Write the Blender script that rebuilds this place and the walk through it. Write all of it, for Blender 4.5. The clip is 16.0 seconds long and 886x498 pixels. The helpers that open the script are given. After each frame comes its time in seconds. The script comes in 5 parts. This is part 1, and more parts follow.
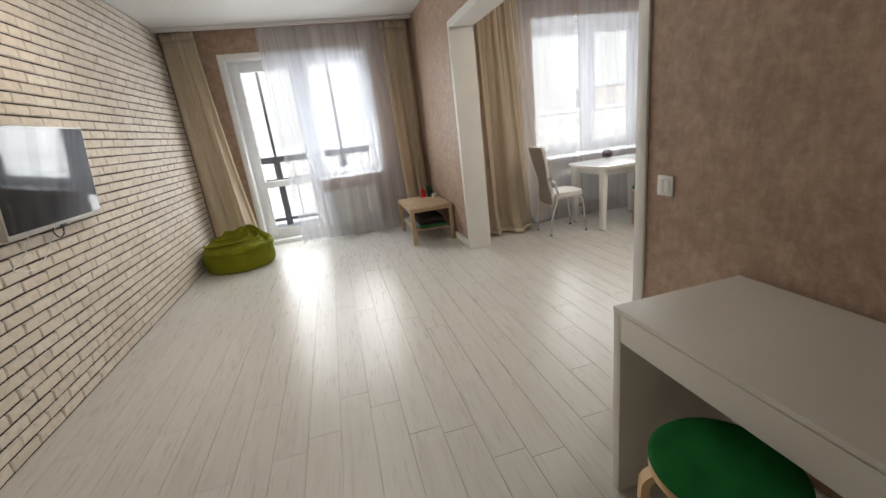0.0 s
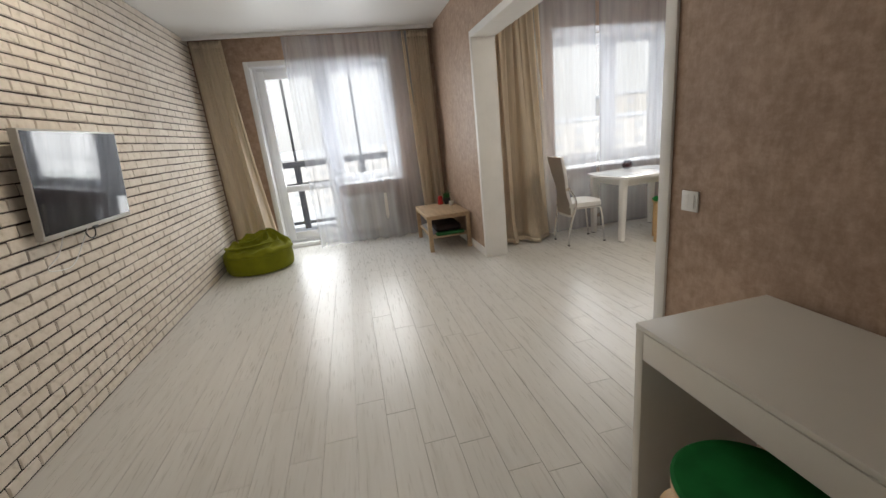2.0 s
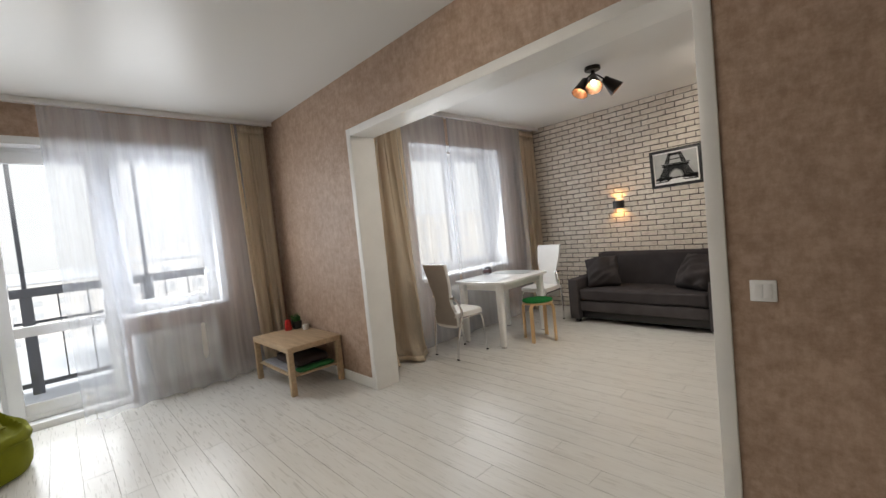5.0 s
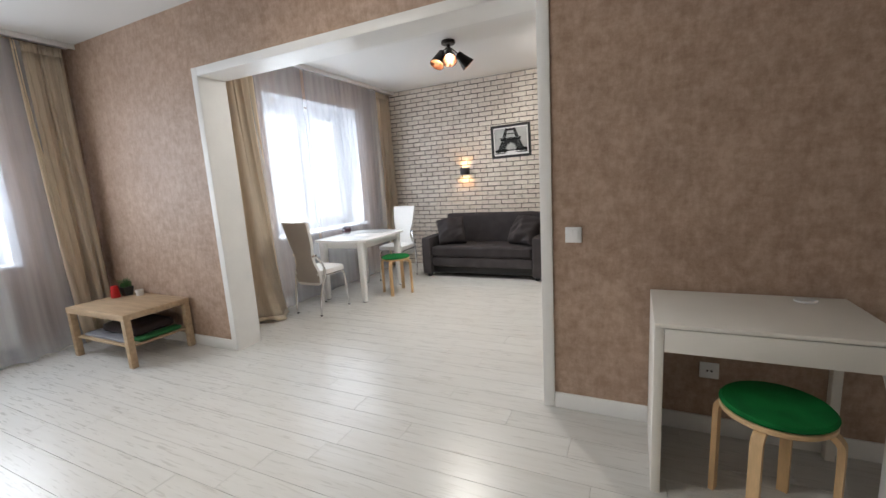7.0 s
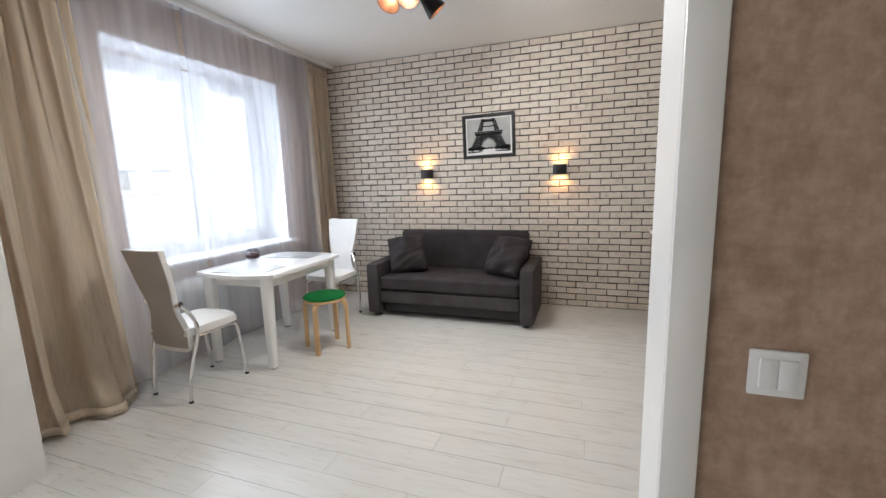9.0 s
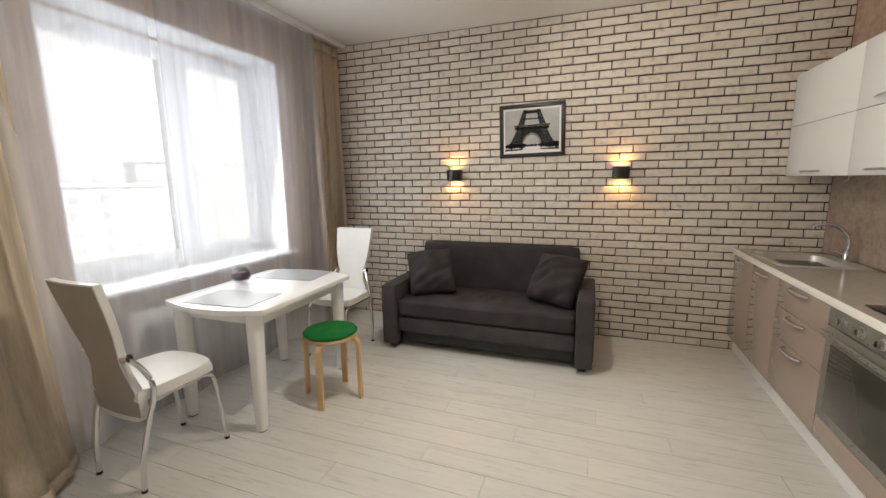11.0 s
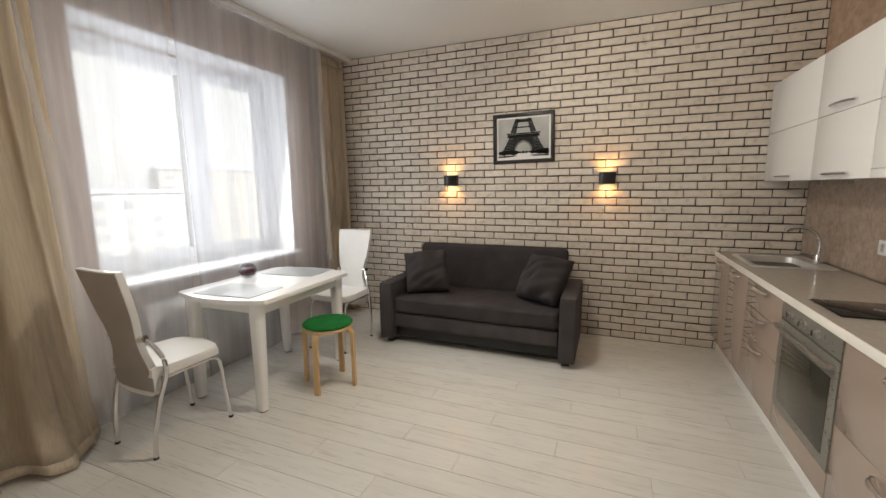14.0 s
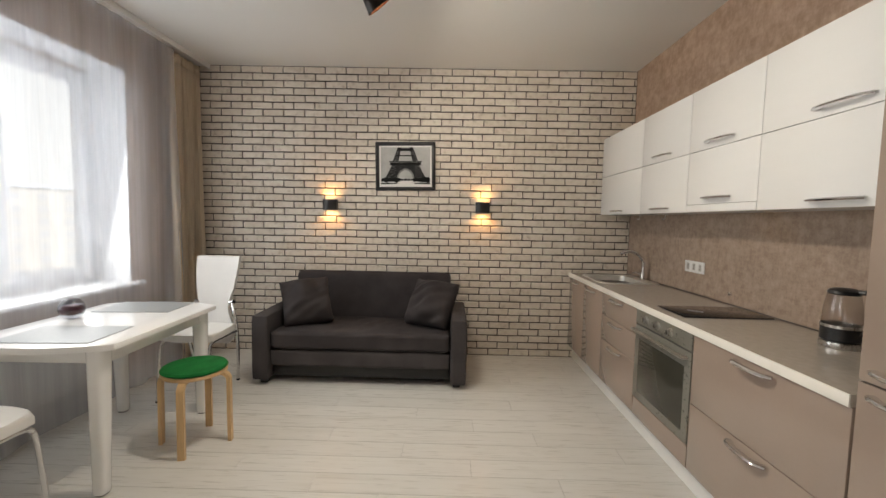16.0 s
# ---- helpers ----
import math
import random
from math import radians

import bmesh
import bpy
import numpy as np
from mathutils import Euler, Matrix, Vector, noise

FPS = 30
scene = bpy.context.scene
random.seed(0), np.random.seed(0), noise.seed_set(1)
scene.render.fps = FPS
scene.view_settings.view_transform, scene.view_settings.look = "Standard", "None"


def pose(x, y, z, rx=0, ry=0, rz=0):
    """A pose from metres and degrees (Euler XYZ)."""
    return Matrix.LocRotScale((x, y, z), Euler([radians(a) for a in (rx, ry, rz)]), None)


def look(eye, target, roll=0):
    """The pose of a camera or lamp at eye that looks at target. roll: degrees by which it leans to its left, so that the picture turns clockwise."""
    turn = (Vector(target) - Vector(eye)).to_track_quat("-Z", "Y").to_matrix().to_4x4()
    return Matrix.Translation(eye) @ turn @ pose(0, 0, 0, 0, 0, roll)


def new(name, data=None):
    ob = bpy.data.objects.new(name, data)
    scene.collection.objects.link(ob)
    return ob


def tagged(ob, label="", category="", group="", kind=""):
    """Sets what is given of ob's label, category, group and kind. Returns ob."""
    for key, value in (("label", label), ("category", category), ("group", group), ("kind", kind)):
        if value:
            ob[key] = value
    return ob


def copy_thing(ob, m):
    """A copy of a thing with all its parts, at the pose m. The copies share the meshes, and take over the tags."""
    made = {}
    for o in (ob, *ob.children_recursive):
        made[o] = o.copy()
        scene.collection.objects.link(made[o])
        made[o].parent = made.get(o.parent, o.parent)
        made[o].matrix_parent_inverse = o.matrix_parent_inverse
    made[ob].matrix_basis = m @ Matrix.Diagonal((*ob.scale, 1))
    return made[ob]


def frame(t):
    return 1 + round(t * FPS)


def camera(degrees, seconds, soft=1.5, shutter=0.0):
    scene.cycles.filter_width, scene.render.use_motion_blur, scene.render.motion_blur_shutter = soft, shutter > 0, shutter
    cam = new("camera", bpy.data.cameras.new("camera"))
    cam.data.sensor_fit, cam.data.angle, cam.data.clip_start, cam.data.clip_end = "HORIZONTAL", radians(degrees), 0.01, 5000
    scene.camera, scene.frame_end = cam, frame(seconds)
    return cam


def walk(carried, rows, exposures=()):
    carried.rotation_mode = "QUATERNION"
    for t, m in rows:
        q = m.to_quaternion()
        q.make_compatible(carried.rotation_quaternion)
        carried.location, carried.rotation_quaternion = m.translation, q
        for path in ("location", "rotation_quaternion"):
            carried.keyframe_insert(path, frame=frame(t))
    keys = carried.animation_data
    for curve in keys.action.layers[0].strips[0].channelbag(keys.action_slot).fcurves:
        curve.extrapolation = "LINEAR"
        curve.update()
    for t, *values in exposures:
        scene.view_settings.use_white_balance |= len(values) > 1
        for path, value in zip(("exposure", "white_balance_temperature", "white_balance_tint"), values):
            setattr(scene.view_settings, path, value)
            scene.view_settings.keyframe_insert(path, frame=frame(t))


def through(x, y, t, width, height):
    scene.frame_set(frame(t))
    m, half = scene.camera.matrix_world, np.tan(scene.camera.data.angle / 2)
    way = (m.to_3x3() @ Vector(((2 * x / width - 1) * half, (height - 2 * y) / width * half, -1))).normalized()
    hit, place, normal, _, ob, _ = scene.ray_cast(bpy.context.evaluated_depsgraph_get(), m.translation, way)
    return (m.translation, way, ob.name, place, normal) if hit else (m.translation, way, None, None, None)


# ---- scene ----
cam = camera(94.6, 16.0)
EXPOSURE, KELVIN, TINT = 3.3, 7000, 11
STOPS = [(0, 0.02, -200), (1.5, -0.12, -200), (2.5, -0.1, -250), (3.5, -0.32, -300), (4.5, -0.2, -250), (6.8, 0.38, -800), (8.0, 0.58, -900), (9.0, 0.42, -950), (11.5, 0.14, -50), (16, 0.06, -100)]
SCONCE_W = 0.21
CONE_W = (3.8, 2.1)         # kitchen, living room
PATH = [
    (0, (-0.133, -0.017, 1.385), (0.305, 1.848, 0.81), -6.8),
    (0.5, (-0.104, 0.009, 1.389), (0.08, 1.938, 0.891), -7.4),
    (1, (-0.101, 0.04, 1.383), (-0.082, 1.976, 0.882), -7.6),
    (1.5, (-0.181, -0.005, 1.4), (-0.034, 1.919, 0.874), -6.8),
    (2, (-0.158, -0.016, 1.411), (0.218, 1.872, 0.87), -6.0),
    (2.5, (-0.246, 0.026, 1.404), (0.171, 1.906, 0.864), -3.5),
    (3, (-0.295, 0.245, 1.356), (-0.083, 2.158, 0.812), 0.3),
    (3.5, (-0.334, 0.593, 1.386), (0.038, 2.54, 1.125), 3.0),
    (4, (-0.485, 0.807, 1.377), (0.406, 2.59, 1.211), 0.3),
    (4.5, (-0.636, 1.02, 1.377), (0.49, 2.672, 1.338), -0.3),
    (4.7, (-0.699, 1.126, 1.402), (0.531, 2.703, 1.351), -2.9),
    (6.8, (-1.164, 1.126, 1.373), (0.62, 1.982, 1.08), -1.8),
    (7, (-1.088, 1.124, 1.364), (0.693, 1.975, 1.037), -3.5),
    (7.5, (-0.731, 1.232, 1.416), (1.169, 1.807, 1.167), -3.9),
    (8, (-0.314, 1.342, 1.408), (1.532, 2.082, 1.202), -1.3),
    (8.5, (0.047, 1.567, 1.404), (1.882, 2.331, 1.184), -0.8),
    (9, (0.374, 1.754, 1.383), (2.235, 2.414, 1.066), -1.7),
    (9.2, (0.491, 1.891, 1.392), (2.352, 2.559, 1.093), -2.8),
    (11.3, (1.062, 2.251, 1.444), (2.903, 2.95, 1.108), 0.1),
    (11.5, (1.063, 2.18, 1.41), (2.842, 3.033, 1.103), 0.6),
    (12, (1.048, 2.031, 1.372), (2.804, 2.929, 1.065), -0.3),
    (12.5, (0.96, 2.001, 1.392), (2.791, 2.733, 1.061), -0.9),
    (13, (0.866, 2.031, 1.402), (2.769, 2.572, 1.119), 1.05),
    (13.5, (0.86, 2.045, 1.412), (2.748, 2.64, 1.123), 0.6),
    (14, (0.908, 2.005, 1.42), (2.739, 2.749, 1.125), -0.55),
    (14.5, (0.932, 2.006, 1.41), (2.736, 2.819, 1.123), -1.2),
    (15, (0.928, 2.032, 1.395), (2.768, 2.758, 1.124), -1.2),
    (15.5, (0.863, 2.145, 1.395), (2.815, 2.461, 1.093), 0.1),
    (16, (0.875, 2.364, 1.366), (2.869, 2.39, 1.225), 1.2),
]
walk(cam, [(t, look(eye, target, roll)) for t, eye, target, roll in PATH], [(t, EXPOSURE + e, KELVIN + k, TINT) for t, e, k in STOPS])

# ---- daylight: overcast sky, weak wide sun behind the house ----
world = bpy.data.worlds.new("sky")
scene.world = world
world.use_nodes = True
wn = world.node_tree
sky = wn.nodes.new("ShaderNodeTexSky")
sky.sky_type, sky.sun_disc = "NISHITA", False
sky.sun_elevation, sky.sun_rotation = radians(38), radians(200)
sky.air_density, sky.dust_density, sky.ozone_density = 1.0, 1.5, 1.0
wn.nodes["Background"].inputs["Strength"].default_value = 0.15
thin = wn.nodes.new("ShaderNodeHueSaturation")
thin.inputs["Saturation"].default_value, thin.inputs["Value"].default_value = 0.2, 0.12
wn.links.new(sky.outputs[0], thin.inputs["Color"])
cloud = wn.nodes.new("ShaderNodeMix")      # an even cloud cover over the sky
cloud.data_type = "RGBA"
cloud.inputs["Factor"].default_value, cloud.inputs["B"].default_value = 0.85, (0.86, 0.885, 0.91, 1)
wn.links.new(thin.outputs[0], cloud.inputs["A"])
wn.links.new(cloud.outputs["Result"], wn.nodes["Background"].inputs["Color"])
sun = bpy.data.lights.new("sun", "SUN")
sun.energy, sun.angle, sun.color = 0.5, radians(20), (1.0, 0.96, 0.9)
sun_ob = new("sun", sun)
sun_ob.matrix_world = look((8, -20, 18), (0, 0, 0))


# daylight standing in the two openings
def opening_light(name, x, y, z, w, h, tilt, spread, watts, colour):
    li = bpy.data.lights.new(name, "AREA")
    li.shape, li.size, li.size_y, li.spread, li.energy, li.color = "RECTANGLE", w, h, radians(spread), watts, colour
    ob = new(name, li)
    ob.matrix_world = look((x, y, z), (x, y - math.cos(radians(tilt)), z - math.sin(radians(tilt))))


SKY_W = 2.5                # watts for each square metre of pane
for x0, x1, wy, z0, z1 in ((-1.115, -0.485, 6.215, 0.90, 2.36), (-1.115, -0.485, 6.215, 0.20, 0.81), (-0.24, 0.43, 6.215, 0.96, 2.37),
                           (2.54, 3.31, 5.02, 0.95, 2.38), (3.47, 4.09, 5.02, 0.95, 2.38)):
    opening_light("sky_light", (x0 + x1) / 2, wy, (z0 + z1) / 2, x1 - x0, z1 - z0, 12, 175, SKY_W * (0.68 if x0 < -1 else 1.0 if x0 < 0 else 0.57) * (x1 - x0) * (z1 - z0), (0.90, 0.955, 1.0))


# ---- materials ----
def nodes_of(name):
    m = bpy.data.materials.new(name)
    m.use_nodes = True
    return m, m.node_tree.nodes, m.node_tree.links


def ramp_node(N, stops):
    r = N.new("ShaderNodeValToRGB")
    while len(r.color_ramp.elements) < len(stops):
        r.color_ramp.elements.new(0.5)
    for e, (p, c) in zip(r.color_ramp.elements, stops):
        e.position, e.color = p, (*c, 1)
    return r


def surface(name, colour, rough=0.5, metal=0.0, var=0.12, scale=6.0, stretch=(1, 1, 1), fine=60.0, bump=0.1, coat=0.0, random_var=0.0, rough_var=0.08, island=False, spec=0.5, fine_var=None):
    """A plain surface with broad and fine variation in colour, gloss and relief."""
    m, N, L = nodes_of(name)
    b = N["Principled BSDF"]
    tc = N.new("ShaderNodeTexCoord")
    mp = N.new("ShaderNodeMapping")
    mp.inputs["Scale"].default_value = stretch
    L.new(tc.outputs["Object"], mp.inputs[0])
    n1 = N.new("ShaderNodeTexNoise")
    n1.inputs["Scale"].default_value, n1.inputs["Detail"].default_value = scale, 5
    n2 = N.new("ShaderNodeTexNoise")
    n2.inputs["Scale"].default_value, n2.inputs["Detail"].default_value = fine, 4
    L.new(mp.outputs[0], n1.inputs[0]); L.new(mp.outputs[0], n2.inputs[0])
    lo = tuple(max(0, c * (1 - var)) for c in colour)
    hi = tuple(min(1, c * (1 + var)) for c in colour)
    r1 = ramp_node(N, [(0.3, lo), (0.7, hi)])
    L.new(n1.outputs[0], r1.inputs[0])
    mix = N.new("ShaderNodeMix")
    mix.data_type, mix.blend_type = "RGBA", "MULTIPLY"
    mix.inputs["Factor"].default_value = 1.0
    fv = var * 0.6 if fine_var is None else fine_var
    r2 = ramp_node(N, [(0.3, (1 - fv,) * 3), (0.7, (1, 1, 1))])
    L.new(n2.outputs[0], r2.inputs[0])
    L.new(r1.outputs[0], mix.inputs["A"]); L.new(r2.outputs[0], mix.inputs["B"])
    out = mix.outputs["Result"]
    if random_var:
        if island:
            src = N.new("ShaderNodeNewGeometry").outputs["Random Per Island"]
        else:
            src = N.new("ShaderNodeObjectInfo").outputs["Random"]
        r3 = ramp_node(N, [(0.0, (1 - random_var,) * 3), (1.0, (1, 1, 1))])
        L.new(src, r3.inputs[0])
        mx = N.new("ShaderNodeMix")
        mx.data_type, mx.blend_type = "RGBA", "MULTIPLY"
        mx.inputs["Factor"].default_value = 1.0
        L.new(out, mx.inputs["A"]); L.new(r3.outputs[0], mx.inputs["B"])
        out = mx.outputs["Result"]
    L.new(out, b.inputs["Base Color"])
    mr = N.new("ShaderNodeMapRange")
    mr.inputs["To Min"].default_value, mr.inputs["To Max"].default_value = max(0.02, rough - rough_var), min(1, rough + rough_var)
    L.new(n2.outputs[0], mr.inputs[0]); L.new(mr.outputs[0], b.inputs["Roughness"])
    b.inputs["Metallic"].default_value = metal
    b.inputs["Specular IOR Level"].default_value = spec
    b.inputs["Coat Weight"].default_value = coat
    b.inputs["Coat Roughness"].default_value = 0.04
    if bump:
        bp = N.new("ShaderNodeBump")
        bp.inputs["Strength"].default_value, bp.inputs["Distance"].default_value = bump, 0.004
        L.new(n2.outputs[0], bp.inputs["Height"]); L.new(bp.outputs[0], b.inputs["Normal"])
    return m


def wallpaper(name, dark, light, gloss=0.55, bump=0.25):
    """Mottled plaster-look paper: blotches, crossing brush streaks, fine grain."""
    m, N, L = nodes_of(name)
    b = N["Principled BSDF"]
    tc = N.new("ShaderNodeTexCoord")
    fac = None
    for sc, st, w, det in ((3.5, (1, 1, 1), 0.16, 2), (17.0, (1, 1, 1), 0.52, 7), (19.0, (2.2, 2.2, 0.8), 0.34, 6), (19.0, (0.8, 0.8, 2.2), 0.26, 6), (120.0, (1, 1, 1), 0.14, 2)):
        mp = N.new("ShaderNodeMapping")
        mp.inputs["Scale"].default_value = st
        L.new(tc.outputs["Object"], mp.inputs[0])
        n = N.new("ShaderNodeTexNoise")
        n.inputs["Scale"].default_value, n.inputs["Detail"].default_value, n.inputs["Roughness"].default_value = sc, det, 0.66
        L.new(mp.outputs[0], n.inputs[0])
        ma = N.new("ShaderNodeMath")
        ma.operation = "MULTIPLY_ADD"
        ma.inputs[1].default_value = w
        L.new(n.outputs[0], ma.inputs[0])
        if fac:
            L.new(fac, ma.inputs[2])
        else:
            ma.inputs[2].default_value = -0.17
        fac = ma.outputs[0]
    mid = tuple((a + c) / 2 for a, c in zip(dark, light))
    r = ramp_node(N, [(0.43, dark), (0.54, mid), (0.65, light)])
    L.new(fac, r.inputs[0]); L.new(r.outputs[0], b.inputs["Base Color"])
    b.inputs["Roughness"].default_value = gloss
    bp = N.new("ShaderNodeBump")
    bp.inputs["Strength"].default_value, bp.inputs["Distance"].default_value = bump, 0.004
    L.new(fac, bp.inputs["Height"]); L.new(bp.outputs[0], b.inputs["Normal"])
    return m


def laminate(name):
    """Whitewashed wood print: streaks along the plank, each plank its own piece."""
    m, N, L = nodes_of(name)
    b = N["Principled BSDF"]
    tc, oi = N.new("ShaderNodeTexCoord"), N.new("ShaderNodeObjectInfo")
    sh = N.new("ShaderNodeVectorMath")
    sh.operation = "MULTIPLY_ADD"
    sh.inputs[1].default_value = (1, 1, 1)
    cmb = N.new("ShaderNodeCombineXYZ")
    mu = N.new("ShaderNodeMath")
    mu.operation, mu.inputs[1].default_value = "MULTIPLY", 57.0
    L.new(oi.outputs["Random"], mu.inputs[0])
    for k in range(3):
        L.new(mu.outputs[0], cmb.inputs[k])
    L.new(tc.outputs["Object"], sh.inputs[0]); L.new(cmb.outputs[0], sh.inputs[2])
    mp = N.new("ShaderNodeMapping")
    mp.inputs["Scale"].default_value = (14, 1.1, 1)
    L.new(sh.outputs[0], mp.inputs[0])
    n1 = N.new("ShaderNodeTexNoise")
    n1.inputs["Scale"].default_value, n1.inputs["Detail"].default_value, n1.inputs["Distortion"].default_value = 2.0, 7, 0.6
    L.new(mp.outputs[0], n1.inputs[0])
    mp2 = N.new("ShaderNodeMapping")
    mp2.inputs["Scale"].default_value = (40, 2.2, 1)
    L.new(sh.outputs[0], mp2.inputs[0])
    n2 = N.new("ShaderNodeTexNoise")
    n2.inputs["Scale"].default_value, n2.inputs["Detail"].default_value = 2.6, 6
    L.new(mp2.outputs[0], n2.inputs[0])
    r1 = ramp_node(N, [(0.25, (0.575, 0.56, 0.525)), (0.40, (0.63, 0.618, 0.588)), (0.62, (0.66, 0.65, 0.622))])
    L.new(n1.outputs[0], r1.inputs[0])
    r2 = ramp_node(N, [(0.24, (0.90, 0.885, 0.86)), (0.34, (0.985, 0.982, 0.977)), (0.7, (1, 1, 1))])
    L.new(n2.outputs[0], r2.inputs[0])
    r3 = ramp_node(N, [(0, (0.955, 0.953, 0.95)), (1, (1, 1, 1))])
    L.new(oi.outputs["Random"], r3.inputs[0])
    mx = N.new("ShaderNodeMix"); mx.data_type, mx.blend_type = "RGBA", "MULTIPLY"; mx.inputs["Factor"].default_value = 1
    my = N.new("ShaderNodeMix"); my.data_type, my.blend_type = "RGBA", "MULTIPLY"; my.inputs["Factor"].default_value = 1
    L.new(r1.outputs[0], mx.inputs["A"]); L.new(r2.outputs[0], mx.inputs["B"])
    L.new(mx.outputs["Result"], my.inputs["A"]); L.new(r3.outputs[0], my.inputs["B"])
    L.new(my.outputs["Result"], b.inputs["Base Color"])
    mr = N.new("ShaderNodeMapRange")
    mr.inputs["To Min"].default_value, mr.inputs["To Max"].default_value = 0.22, 0.36
    L.new(n2.outputs[0], mr.inputs[0]); L.new(mr.outputs[0], b.inputs["Roughness"])
    bp = N.new("ShaderNodeBump")
    bp.inputs["Strength"].default_value, bp.inputs["Distance"].default_value = 0.025, 0.002
    L.new(n2.outputs[0], bp.inputs["Height"]); L.new(bp.outputs[0], b.inputs["Normal"])
    return m


def brick_paint(name, island):
    """Cream gypsum brick: own tone per brick, rough cast face with pits."""
    m, N, L = nodes_of(name)
    b = N["Principled BSDF"]
    tc = N.new("ShaderNodeTexCoord")
    if island:
        rnd = N.new("ShaderNodeNewGeometry").outputs["Random Per Island"]
        vec = tc.outputs["Object"]
    else:
        oi = N.new("ShaderNodeObjectInfo")
        rnd = oi.outputs["Random"]
        ad = N.new("ShaderNodeVectorMath")
        ad.operation = "ADD"
        L.new(tc.outputs["Object"], ad.inputs[0]); L.new(oi.outputs["Location"], ad.inputs[1])
        vec = ad.outputs[0]
    n1 = N.new("ShaderNodeTexNoise")
    n1.inputs["Scale"].default_value, n1.inputs["Detail"].default_value = 22, 6
    n2 = N.new("ShaderNodeTexNoise")
    n2.inputs["Scale"].default_value, n2.inputs["Detail"].default_value = 2.2, 4
    L.new(vec, n1.inputs[0]); L.new(vec, n2.inputs[0])
    r1 = ramp_node(N, [(0.28, (0.60, 0.53, 0.455)), (0.42, (0.75, 0.685, 0.605)), (0.7, (0.82, 0.76, 0.685))])
    L.new(n1.outputs[0], r1.inputs[0])
    r2 = ramp_node(N, [(0, (0.90, 0.885, 0.87)), (1, (1, 1, 1))])
    L.new(rnd, r2.inputs[0])
    r3 = ramp_node(N, [(0.3, (0.94, 0.92, 0.9)), (0.6, (1, 1, 1))])
    L.new(n2.outputs[0], r3.inputs[0])
    mx = N.new("ShaderNodeMix"); mx.data_type, mx.blend_type = "RGBA", "MULTIPLY"; mx.inputs["Factor"].default_value = 1
    my = N.new("ShaderNodeMix"); my.data_type, my.blend_type = "RGBA", "MULTIPLY"; my.inputs["Factor"].default_value = 1
    L.new(r1.outputs[0], mx.inputs["A"]); L.new(r2.outputs[0], mx.inputs["B"])
    L.new(mx.outputs["Result"], my.inputs["A"]); L.new(r3.outputs[0], my.inputs["B"])
    L.new(my.outputs["Result"], b.inputs["Base Color"])
    b.inputs["Roughness"].default_value = 0.75
    bp = N.new("ShaderNodeBump")
    bp.inputs["Strength"].default_value, bp.inputs["Distance"].default_value = 0.9, 0.007
    L.new(n1.outputs[0], bp.inputs["Height"]); L.new(bp.outputs[0], b.inputs["Normal"])
    return m


def glass(name, tint=(1, 1, 1), gloss=0.02):
    m, N, L = nodes_of(name)
    N.remove(N["Principled BSDF"])
    tr, gl, mx, lw = N.new("ShaderNodeBsdfTransparent"), N.new("ShaderNodeBsdfGlossy"), N.new("ShaderNodeMixShader"), N.new("ShaderNodeLayerWeight")
    tr.inputs[0].default_value = (*tint, 1)
    gl.inputs["Roughness"].default_value = gloss
    lw.inputs["Blend"].default_value = 0.5
    pw, ma = N.new("ShaderNodeMath"), N.new("ShaderNodeMath")
    pw.operation, pw.inputs[1].default_value = "POWER", 5.0
    ma.operation, ma.inputs[1].default_value, ma.inputs[2].default_value = "MULTIPLY_ADD", 0.9, 0.04
    L.new(lw.outputs["Facing"], pw.inputs[0]); L.new(pw.outputs[0], ma.inputs[0])
    L.new(ma.outputs[0], mx.inputs[0]); L.new(tr.outputs[0], mx.inputs[1]); L.new(gl.outputs[0], mx.inputs[2])
    L.new(mx.outputs[0], N["Material Output"].inputs[0])
    return m


